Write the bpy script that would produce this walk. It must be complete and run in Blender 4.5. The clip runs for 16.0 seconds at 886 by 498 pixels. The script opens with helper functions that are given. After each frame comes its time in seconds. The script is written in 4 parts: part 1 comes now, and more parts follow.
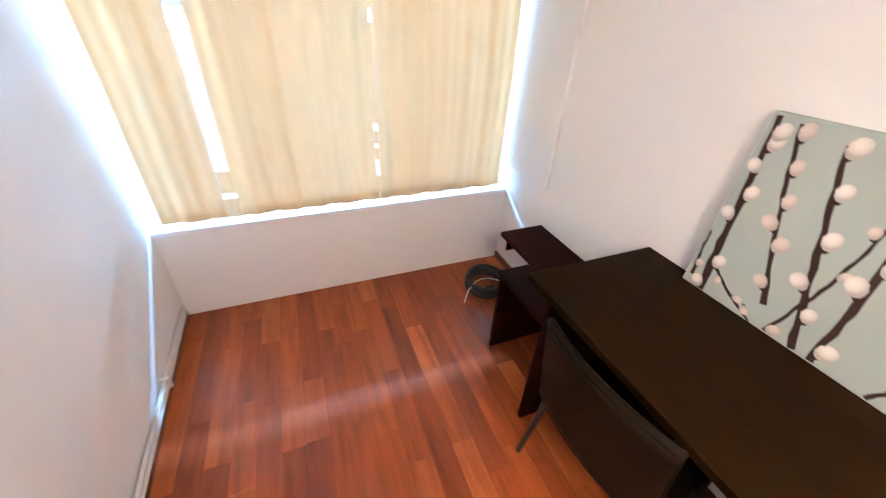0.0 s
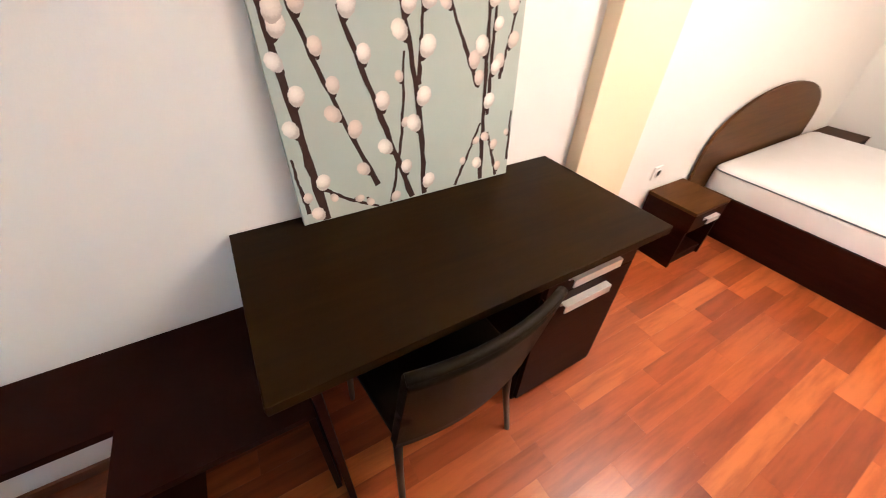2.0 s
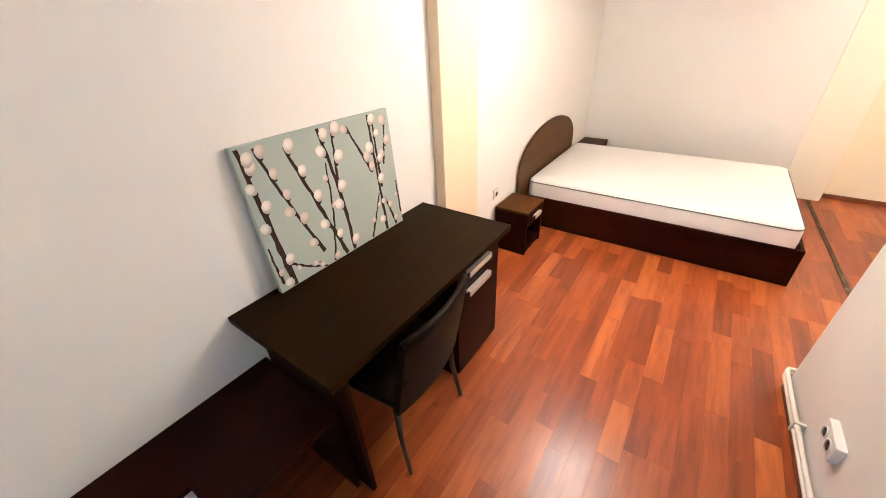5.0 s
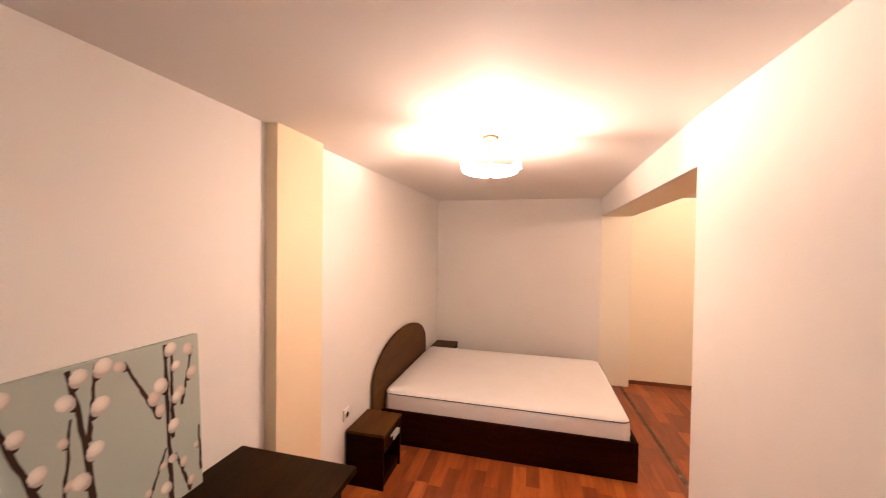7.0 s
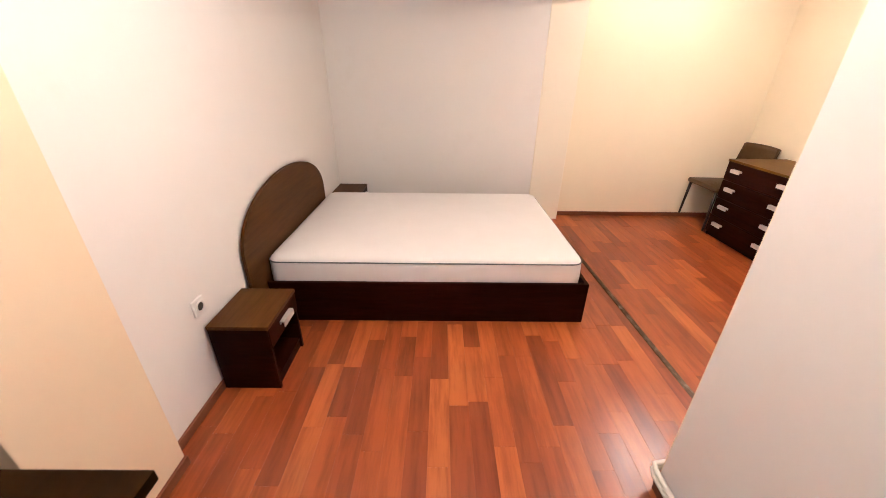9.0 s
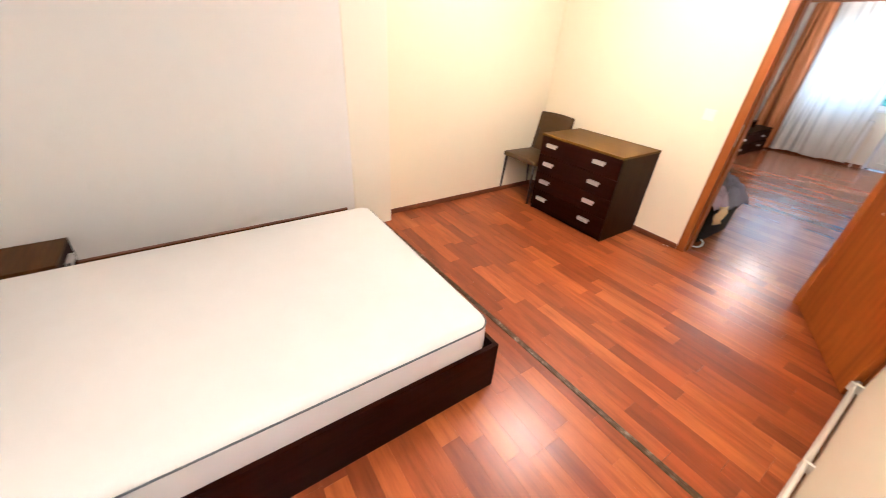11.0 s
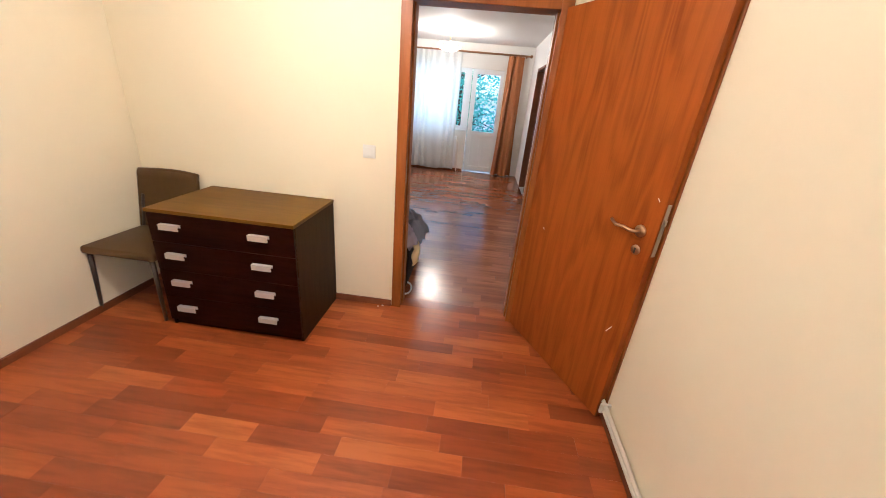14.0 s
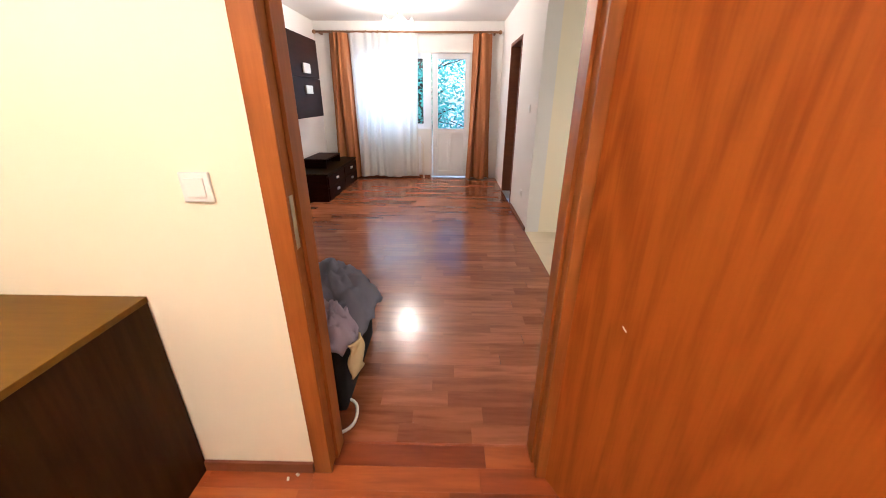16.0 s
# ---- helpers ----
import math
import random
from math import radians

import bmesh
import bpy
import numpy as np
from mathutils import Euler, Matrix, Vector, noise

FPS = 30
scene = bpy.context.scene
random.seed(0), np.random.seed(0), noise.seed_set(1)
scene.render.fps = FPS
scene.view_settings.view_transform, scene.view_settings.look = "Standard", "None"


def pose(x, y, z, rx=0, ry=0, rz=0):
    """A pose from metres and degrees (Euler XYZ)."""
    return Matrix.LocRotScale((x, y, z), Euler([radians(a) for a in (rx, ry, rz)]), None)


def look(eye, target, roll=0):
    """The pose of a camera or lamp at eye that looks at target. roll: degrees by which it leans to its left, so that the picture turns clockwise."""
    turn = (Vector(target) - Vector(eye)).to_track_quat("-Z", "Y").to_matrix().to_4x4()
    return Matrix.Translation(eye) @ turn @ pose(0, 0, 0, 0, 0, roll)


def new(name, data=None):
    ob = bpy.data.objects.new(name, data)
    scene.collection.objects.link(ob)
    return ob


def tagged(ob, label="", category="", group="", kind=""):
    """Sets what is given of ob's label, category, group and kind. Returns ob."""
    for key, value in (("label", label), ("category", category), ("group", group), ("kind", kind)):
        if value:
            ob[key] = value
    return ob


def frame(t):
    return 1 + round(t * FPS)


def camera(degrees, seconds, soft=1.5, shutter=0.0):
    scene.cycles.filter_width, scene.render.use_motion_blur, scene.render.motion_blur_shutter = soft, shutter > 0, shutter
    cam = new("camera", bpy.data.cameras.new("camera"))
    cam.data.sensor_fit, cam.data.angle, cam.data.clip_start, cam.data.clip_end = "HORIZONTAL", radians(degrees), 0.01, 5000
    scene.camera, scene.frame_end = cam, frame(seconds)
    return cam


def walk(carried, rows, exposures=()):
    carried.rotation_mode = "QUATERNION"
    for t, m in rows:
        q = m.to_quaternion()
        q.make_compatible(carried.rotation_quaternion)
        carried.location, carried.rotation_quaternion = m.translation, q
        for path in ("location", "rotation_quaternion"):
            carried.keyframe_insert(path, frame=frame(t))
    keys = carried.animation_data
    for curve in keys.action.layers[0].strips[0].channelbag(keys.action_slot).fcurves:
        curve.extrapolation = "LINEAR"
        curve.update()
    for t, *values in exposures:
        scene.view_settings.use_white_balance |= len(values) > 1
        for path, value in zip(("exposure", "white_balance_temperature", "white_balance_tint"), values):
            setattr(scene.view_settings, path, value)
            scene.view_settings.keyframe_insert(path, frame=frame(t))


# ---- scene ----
cam = camera(102.1, 16.0, 0.9, 0.15)
PATH = [
    (0, (1.267, 1.992, 1.56), (0.622, 0.456, 0.452), 2.9),
    (0.5, (1.06, 1.751, 1.486), (-0.109, 0.704, 0.246), -4.2),
    (1, (0.923, 1.546, 1.458), (-0.475, 0.871, 0.197), -4.6),
    (1.5, (0.893, 1.374, 1.431), (-0.511, 1.57, 0.021), -2.2),
    (2, (1.0, 1.263, 1.412), (-0.328, 2.079, 0.158), 2.2),
    (2.5, (1.143, 1.19, 1.402), (-0.039, 2.33, 0.261), 2.8),
    (3, (1.101, 1.051, 1.302), (0.149, 2.358, 0.124), -2.7),
    (5.3, (1.283, 0.823, 1.703), (0.241, 2.224, 0.729), -2.9),
    (5.5, (1.288, 0.83, 1.713), (0.186, 2.325, 0.971), -2.7),
    (6, (1.296, 0.839, 1.742), (0.244, 2.537, 1.636), -0.9),
    (6.5, (1.291, 0.876, 1.717), (0.277, 2.585, 1.485), -0.6),
    (7, (1.287, 1.003, 1.736), (0.795, 2.941, 1.699), 0.8),
    (7.5, (1.19, 1.192, 1.652), (1.12, 3.152, 1.266), 0.3),
    (8, (1.142, 1.401, 1.519), (1.192, 3.249, 0.757), 2.2),
    (8.2, (1.161, 1.496, 1.462), (1.16, 3.331, 0.666), 0.6),
    (10.5, (1.0, 2.798, 1.474), (1.293, 4.479, 0.43), 3.8),
    (11, (1.091, 3.02, 1.555), (2.083, 4.412, 0.517), 3.7),
    (11.5, (1.263, 3.137, 1.535), (2.637, 4.193, 0.537), 2.5),
    (12, (1.321, 3.246, 1.558), (2.844, 4.074, 0.56), 0.6),
    (12.5, (1.324, 3.392, 1.591), (3.134, 3.774, 0.828), 1.4),
    (13, (1.484, 3.43, 1.558), (3.317, 3.702, 0.806), 4.6),
    (13.5, (1.762, 3.525, 1.499), (3.504, 3.957, 0.616), 4.6),
    (14, (2.159, 3.589, 1.482), (3.993, 3.727, 0.698), 5.3),
    (14.5, (2.492, 3.554, 1.473), (4.311, 3.602, 0.644), 5.7),
    (15, (2.768, 3.543, 1.462), (4.601, 3.58, 0.664), 5.6),
    (15.5, (3.109, 3.586, 1.371), (4.929, 3.51, 0.546), 2.0),
    (16, (3.488, 3.604, 1.342), (5.332, 3.634, 0.567), 0.4),
]
LOOKS = [
    (0, 1.5, 4850, 14), (0.3, 1.3, 4900, 14), (0.6, 1.65, 4850, 12), (1, 1.65, 4850, 12), (2.5, 1.4, 4950, 12), (5.5, 1.28, 4920, 9), (6, 0.88, 5250, 16), (6.5, 0.76, 5600, 20), (7, 0.5, 6100, 30), (7.5, 0.38, 6700, 38), (8.2, 0.55, 5820, 27),
    (10.3, 1.2, 4680, 9), (11.5, 1.15, 4650, 7), (12.5, 0.88, 4700, 7), (13.5, 0.82, 4650, 5), (14, 0.7, 4650, 5), (14.5, 0.75, 4620, 5), (15, 0.86, 4620, 5), (15.5, 0.95, 4780, 8), (16, 1.02, 4880, 11),
]
walk(cam, [(t, look(eye, target, roll)) for t, eye, target, roll in PATH], LOOKS)

# ---- world, sun, lamps, exposure ----
world = bpy.data.worlds.new("sky")
scene.world = world
world.use_nodes = True
wn = world.node_tree
sky = wn.nodes.new("ShaderNodeTexSky")
sky.sky_type = "NISHITA"
sky.sun_disc = False
sky.sun_elevation = radians(35)
sky.sun_rotation = radians(262)
wn.nodes["Background"].inputs[1].default_value = 0.15
wn.links.new(sky.outputs[0], wn.nodes["Background"].inputs[0])

sun = new("sun", bpy.data.lights.new("sun", "SUN"))
sun.data.energy, sun.data.angle, sun.data.color = 5.0, radians(0.6), (1.0, 0.98, 0.95)
sun.matrix_world = look((-9.0, -1.2, 6.62), (0.0, 0.0, 0.30))

WARM = (1.0, 0.73, 0.48)


def bulb(x, y, z, watts, size=0.045):
    lamp = new("bulb_light", bpy.data.lights.new("bulb_light", "POINT"))
    lamp.data.energy, lamp.data.color, lamp.data.shadow_soft_size = watts, WARM, size
    lamp.location = (x, y, z)
    return lamp


bulb(1.05, 2.95, 2.140, 70)
bulb(3.25, 4.35, 2.180, 98)
bulb(8.75, 4.28, 2.225, 80, 0.08)
day = new("window_daylight", bpy.data.lights.new("window_daylight", "AREA"))
day.data.shape, day.data.size, day.data.size_y, day.data.energy, day.data.color = "RECTANGLE", 0.9, 1.0, 7, (0.86, 0.95, 1.0)
day.matrix_world = look((10.11, 4.64, 1.44), (8.0, 4.64, 1.2))

bed_day = new("bedroom_daylight", bpy.data.lights.new("bedroom_daylight", "AREA"))
bed_day.data.shape, bed_day.data.size, bed_day.data.size_y, bed_day.data.energy, bed_day.data.color = "RECTANGLE", 1.9, 0.08, 66, (0.45, 0.74, 1.0)
bed_day.matrix_world = look((1.03, -1.28, 1.417), (1.03, 0.0, 0.90))

# Warm fill lamp added to brighten the kitchen wall.
kit_fill = new("kitchen_fill", bpy.data.lights.new("kitchen_fill", "AREA"))
kit_fill.data.shape, kit_fill.data.size, kit_fill.data.size_y, kit_fill.data.energy, kit_fill.data.color = "RECTANGLE", 1.1, 1.0, 12, (1.0, 0.82, 0.55)
kit_fill.matrix_world = look((5.8, 0.47, 1.5), (6.3, 2.5, 1.1))

# ---- materials ----
def mat(name, color=(0.8, 0.8, 0.8), rough=0.5, metal=0.0, spec=0.5):
    m = bpy.data.materials.new(name)
    m.use_nodes = True
    b = m.node_tree.nodes["Principled BSDF"]
    b.inputs["Base Color"].default_value = (*color, 1)
    b.inputs["Roughness"].default_value = rough
    b.inputs["Metallic"].default_value = metal
    b.inputs["Specular IOR Level"].default_value = spec
    return m, m.node_tree, b


def node(tree, kind, **inputs):
    n = tree.nodes.new(kind)
    for key, value in inputs.items():
        n.inputs[key.replace("_", " ")].default_value = value
    return n


def position(tree, scale=(1, 1, 1)):
    geo = tree.nodes.new("ShaderNodeNewGeometry")
    mp = tree.nodes.new("ShaderNodeMapping")
    mp.inputs["Scale"].default_value = scale
    tree.links.new(geo.outputs["Position"], mp.inputs["Vector"])
    return mp.outputs["Vector"]


def noise_of(tree, vector, scale, detail=4.0, rough=0.6):
    n = node(tree, "ShaderNodeTexNoise", Scale=scale, Detail=detail, Roughness=rough)
    tree.links.new(vector, n.inputs["Vector"])
    return n.outputs["Fac"]


def ramp(tree, fac, stops):
    r = tree.nodes.new("ShaderNodeValToRGB")
    e = r.color_ramp.elements
    while len(e) < len(stops):
        e.new(0.5)
    for k, (at, col) in enumerate(stops):
        e[k].position, e[k].color = at, (*col, 1)
    tree.links.new(fac, r.inputs["Fac"])
    return r.outputs["Color"]


def math_node(tree, op, a, b):
    n = tree.nodes.new("ShaderNodeMath")
    n.operation = op
    for k, v in enumerate((a, b)):
        if isinstance(v, (int, float)):
            n.inputs[k].default_value = v
        else:
            tree.links.new(v, n.inputs[k])
    return n.outputs[0]


def mix(tree, fac, a, b, blend="MIX"):
    n = tree.nodes.new("ShaderNodeMix")
    n.data_type, n.blend_type = "RGBA", blend
    for k, v in ((0, fac), (6, a), (7, b)):
        if isinstance(v, (int, float)):
            n.inputs[k].default_value = v
        elif isinstance(v, tuple):
            n.inputs[k].default_value = (*v, 1)
        else:
            tree.links.new(v, n.inputs[k])
    return n.outputs[2]


def bump(tree, bsdf, fac, strength, distance=0.002):
    n = node(tree, "ShaderNodeBump", Strength=strength, Distance=distance)
    tree.links.new(fac, n.inputs["Height"])
    tree.links.new(n.outputs["Normal"], bsdf.inputs["Normal"])


def paint(name, color, dirt):
    m, t, b = mat(name, color, 0.72, 0, 0.25)
    p = position(t)
    big, small = noise_of(t, p, 1.1, 5), noise_of(t, p, 26, 6)
    stain = ramp(t, noise_of(t, p, 3.4, 8, 0.7), [(0.56, (0, 0, 0)), (0.78, (1, 1, 1))])
    c = mix(t, big, tuple(0.95 * v for v in color), color)
    c = mix(t, math_node(t, "MULTIPLY", stain, 0.3), c, dirt)
    t.links.new(c, b.inputs["Base Color"])
    bump(t, b, math_node(t, "ADD", math_node(t, "MULTIPLY", small, 0.5), noise_of(t, p, 190, 3)), 0.22, 0.0015)
    return m


WHITE = paint("white_wall_paint", (0.80, 0.78, 0.74), (0.70, 0.66, 0.58))
CREAM = paint("cream_wall_paint", (0.88, 0.80, 0.61), (0.82, 0.72, 0.52))
SAND = paint("sand_wall_paint", (0.82, 0.675, 0.47), (0.76, 0.60, 0.40))
# Cream paled so the colour carries the lamp's light on the wall end.
CREAM_LIT = paint("lit_cream_wall_paint", (0.86, 0.81, 0.67), (0.80, 0.73, 0.58))
CEIL = paint("ceiling_paint", (0.80, 0.77, 0.73), (0.74, 0.70, 0.64))
SILLW = paint("parapet_paint", (0.80, 0.78, 0.75), (0.66, 0.62, 0.55))


def laminate(name, tones, rough, gloss, relief=0.08):
    m, t, b = mat(name, (0.3, 0.1, 0.05), rough, 0, gloss)
    info = t.nodes.new("ShaderNodeObjectInfo")
    geo = t.nodes.new("ShaderNodeNewGeometry")
    rnd = math_node(t, "FRACT", math_node(t, "ADD", info.outputs["Random"], geo.outputs["Random Per Island"]), 0)
    comb = t.nodes.new("ShaderNodeCombineXYZ")
    for k, f in enumerate((17.0, 41.0, 29.0)):
        t.links.new(math_node(t, "MULTIPLY", rnd, f), comb.inputs[k])
    add = t.nodes.new("ShaderNodeVectorMath")
    t.links.new(position(t, (16, 1.6, 16)), add.inputs[0])
    t.links.new(comb.outputs[0], add.inputs[1])
    v = add.outputs[0]
    grain = noise_of(t, v, 1.6, 8, 0.62)
    fine = noise_of(t, v, 9.0, 5, 0.7)
    base = ramp(t, rnd, [(0.0, tones[0]), (0.45, tones[1]), (0.8, tones[2]), (1.0, tones[3])])
    dark = mix(t, 1.0, base, (0.46, 0.36, 0.30), "MULTIPLY")
    c = mix(t, ramp(t, grain, [(0.34, (0.8, 0.8, 0.8)), (0.58, (0, 0, 0))]), base, dark)
    figure = math_node(t, "MULTIPLY", ramp(t, noise_of(t, v, 0.62, 3, 0.5), [(0.36, (0, 0, 0)), (0.68, (1, 1, 1))]), 0.32)
    c = mix(t, figure, c, mix(t, 1.0, base, (0.50, 0.40, 0.34), "MULTIPLY"))
    c = mix(t, math_node(t, "MULTIPLY", fine, 0.35), c, mix(t, 1.0, base, (0.72, 0.66, 0.62), "MULTIPLY"))
    t.links.new(c, b.inputs["Base Color"])
    wear = noise_of(t, position(t), 2.2, 6, 0.65)
    t.links.new(math_node(t, "ADD", math_node(t, "MULTIPLY", wear, 0.05), rough - 0.02), b.inputs["Roughness"])
    if relief:
        bump(t, b, fine, relief, 0.001)
    return m


LAMINATE = laminate("reddish_laminate", ((0.205, 0.044, 0.0105), (0.280, 0.065, 0.0130), (0.360, 0.093, 0.0178), (0.44, 0.131, 0.0270)), 0.30, 0.38)
LAMINATE_LIVING = laminate("brown_laminate", ((0.235, 0.074, 0.0290), (0.280, 0.094, 0.0360), (0.325, 0.115, 0.0450), (0.37, 0.138, 0.0560)), 0.20, 0.45, 0)
SEAM = mat("dark_floor_seam", (0.055, 0.02, 0.01), 0.7)[0]


def wood(name, dark, light, scale, rough, spec=0.5, bumpy=0.12, contrast=(0.35, 0.68)):
    m, t, b = mat(name, light, rough, 0, spec)
    v = position(t, scale)
    warp = noise_of(t, v, 0.9, 3)
    wave = noise_of(t, v, 2.2, 9, 0.66)
    fac = math_node(t, "ADD", math_node(t, "MULTIPLY", warp, 0.45), math_node(t, "MULTIPLY", wave, 0.55))
    c = ramp(t, fac, [(contrast[0], dark), (contrast[1], light)])
    t.links.new(c, b.inputs["Base Color"])
    bump(t, b, wave, bumpy, 0.001)
    return m


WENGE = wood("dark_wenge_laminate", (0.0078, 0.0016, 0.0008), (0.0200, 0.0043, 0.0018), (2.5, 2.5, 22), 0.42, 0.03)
WENGE_TOP = wood("dark_wenge_top", (0.0072, 0.0031, 0.0005), (0.0145, 0.0064, 0.0009), (24, 2.0, 24), 0.42, 0.03)
# Lighter wenge: light on headboard and nightstand tops mixed into the colour.
WENGE_LIT = wood("lit_wenge_panel", (0.045, 0.0180, 0.0038), (0.078, 0.0330, 0.0078), (24, 2.0, 24), 0.40, 0.05)
# Chest's wenge in lighter tones: light on its side and top put into colour.
CHEST_SIDE_LIT = wood("lit_wenge_side", (0.019, 0.0078, 0.0019), (0.035, 0.0150, 0.0038), (24, 24, 2.0), 0.42, 0.03)
CHEST_TOP_LIT = wood("lit_wenge_top", (0.088, 0.042, 0.0040), (0.122, 0.060, 0.0062), (24, 2.0, 24), 0.36, 0.05)


def veneer(name, dark, light, rough):
    """Crown-cut veneer: contour lines of a drawn-out noise make the arched grain."""
    m, t, b = mat(name, light, rough, 0, 0.12)
    v = position(t, (3.4, 3.4, 0.42))
    field = noise_of(t, v, 1.1, 3, 0.45)
    lines = math_node(t, "SINE", math_node(t, "MULTIPLY", field, 88.0), 0)
    pores = noise_of(t, position(t, (150, 150, 5)), 1.0, 4, 0.7)
    tone = noise_of(t, position(t, (5, 5, 0.5)), 1.0, 5, 0.6)
    fac = math_node(t, "ADD", math_node(t, "MULTIPLY", lines, 0.060), math_node(t, "ADD", math_node(t, "MULTIPLY", pores, 0.30), math_node(t, "MULTIPLY", tone, 0.70)))
    t.links.new(ramp(t, fac, [(0.30, dark), (0.52, tuple(0.35 * p + 0.65 * q for p, q in zip(dark, light))), (0.74, light)]), b.inputs["Base Color"])
    bump(t, b, pores, 0.07, 0.001)
    return m


DOORWOOD = veneer("orange_veneer", (0.165, 0.033, 0.0011), (0.315, 0.081, 0.0038), 0.36)
FRAMEWOOD = wood("door_frame_veneer", (0.19, 0.052, 0.005), (0.32, 0.100, 0.012), (14, 14, 1.2), 0.4, 0.25)
BASEWOOD = wood("baseboard_wood", (0.12, 0.035, 0.012), (0.20, 0.062, 0.02), (4, 4, 20), 0.45)
RODWOOD = wood("curtain_rod_wood", (0.22, 0.10, 0.04), (0.34, 0.17, 0.07), (12, 2, 12), 0.4)
ALU = mat("brushed_aluminium", (0.60, 0.58, 0.55), 0.34, 0.35)[0]
BRASS = mat("worn_brass", (0.50, 0.30, 0.17), 0.3, 1.0)[0]
STEEL = mat("worn_steel", (0.46, 0.40, 0.32), 0.42, 1.0)[0]
BLACK = mat("black_lacquered_steel", (0.020, 0.010, 0.006), 0.38)[0]
RUBBER = mat("black_rubber", (0.014, 0.013, 0.013), 0.6)[0]
PLASTIC = mat("white_plastic", (0.78, 0.77, 0.73), 0.38)[0]
PIPE = mat("cream_pipe_paint", (0.76, 0.72, 0.64), 0.4)[0]
UPVC = mat("white_window_plastic", (0.80, 0.82, 0.84), 0.32)[0]
HOLE = mat("dark_socket_hole", (0.03, 0.025, 0.02), 0.6)[0]


def fabric(name, color, other, scale, rough=0.9, sheen=0.0, weave=420):
    m, t, b = mat(name, color, rough, 0, 0.2)
    p = position(t)
    c = mix(t, noise_of(t, p, scale, 6, 0.65), color, other)
    t.links.new(c, b.inputs["Base Color"])
    b.inputs["Sheen Weight"].default_value = sheen
    bump(t, b, math_node(t, "ADD", noise_of(t, p, weave, 2), math_node(t, "MULTIPLY", noise_of(t, p, 14, 4), 1.6)), 0.3, 0.002)
    return m


MATTRESS = fabric("off_white_ticking", (0.80, 0.785, 0.765), (0.74, 0.72, 0.695), 6)
PIPING = mat("grey_piping", (0.11, 0.12, 0.13), 0.8)[0]
# One chair leather twice: desk chair's shade and alcove chair's light in its colour.
CHAIR_COVER_SHADED = fabric("shaded_brown_leather", (0.0045, 0.0028, 0.0012), (0.009, 0.0055, 0.0022), 30, 0.46, 0, 260)
CHAIR_COVER_SHADED.node_tree.nodes["Principled BSDF"].inputs["Specular IOR Level"].default_value = 0.05
CHAIR_COVER_LIT = fabric("lit_brown_leather", (0.056, 0.029, 0.009), (0.082, 0.044, 0.014), 30, 0.46, 0, 260)
GREYCLOTH = fabric("slate_grey_cloth", (0.12, 0.12, 0.16), (0.18, 0.175, 0.22), 12)
LILAC = fabric("lilac_grey_cloth", (0.27, 0.23, 0.30), (0.36, 0.31, 0.38), 12)
CREAMCLOTH = fabric("cream_cloth", (0.55, 0.42, 0.22), (0.64, 0.52, 0.30), 10)
BLACKCLOTH = fabric("black_cloth", (0.008, 0.007, 0.007), (0.014, 0.012, 0.012), 12)


def curtain_cloth(name, color, other, through_part, clear_part, scale=(30, 30, 1.5)):
    m, t, b = mat(name, color, 0.8, 0, 0.15)
    c = mix(t, noise_of(t, position(t, scale), 1.0, 5), color, other)
    t.links.new(c, b.inputs["Base Color"])
    tr = t.nodes.new("ShaderNodeBsdfTranslucent")
    t.links.new(c, tr.inputs["Color"])
    clear = t.nodes.new("ShaderNodeBsdfTransparent")
    m1 = t.nodes.new("ShaderNodeMixShader")
    m2 = t.nodes.new("ShaderNodeMixShader")
    m1.inputs[0].default_value, m2.inputs[0].default_value = through_part, clear_part
    t.links.new(b.outputs[0], m1.inputs[1])
    t.links.new(tr.outputs[0], m1.inputs[2])
    t.links.new(m1.outputs[0], m2.inputs[1])
    t.links.new(clear.outputs[0], m2.inputs[2])
    t.links.new(m2.outputs[0], t.nodes["Material Output"].inputs[0])
    return m


DRAPE_CREAM = curtain_cloth("cream_curtain", (0.84, 0.65, 0.36), (0.78, 0.57, 0.29), 0.055, 0.0)
DRAPE_BROWN = curtain_cloth("copper_satin_curtain", (0.58, 0.26, 0.10), (0.33, 0.125, 0.05), 0.18, 0.0)
SHEER = curtain_cloth("white_sheer", (0.80, 0.80, 0.77), (0.72, 0.72, 0.69), 0.38, 0.05)
SHADE = curtain_cloth("frosted_glass_shade", (0.92, 0.88, 0.80), (0.88, 0.83, 0.74), 0.85, 0.35, (2, 2, 2))

GLASS, gt, gb = mat("window_glass", (1, 1, 1), 0.0)
gb.inputs["Transmission Weight"].default_value = 1.0
gb.inputs["IOR"].default_value = 1.1

GLOW, gt, gb = mat("glowing_bulb", (1, 0.9, 0.75), 0.4)
gb.inputs["Emission Color"].default_value = (*WARM, 1)
gb.inputs["Emission Strength"].default_value = 30

TILE = paint("beige_kitchen_tile", (0.66, 0.56, 0.40), (0.55, 0.44, 0.28))
LEAF, lt, lb = mat("leaf_green", (0.06, 0.12, 0.03), 0.5)
li = lt.nodes.new("ShaderNodeNewGeometry")
lt.links.new(ramp(lt, li.outputs["Random Per Island"], [(0.0, (0.07, 0.24, 0.18)), (0.6, (0.12, 0.38, 0.30)), (1.0, (0.22, 0.50, 0.42))]), lb.inputs["Base Color"])
leaf_glow = lt.nodes.new("ShaderNodeBsdfTranslucent")
leaf_glow.inputs[0].default_value = (0.25, 0.60, 0.50, 1)
leaf_mix = lt.nodes.new("ShaderNodeMixShader")
leaf_mix.inputs[0].default_value = 0.5
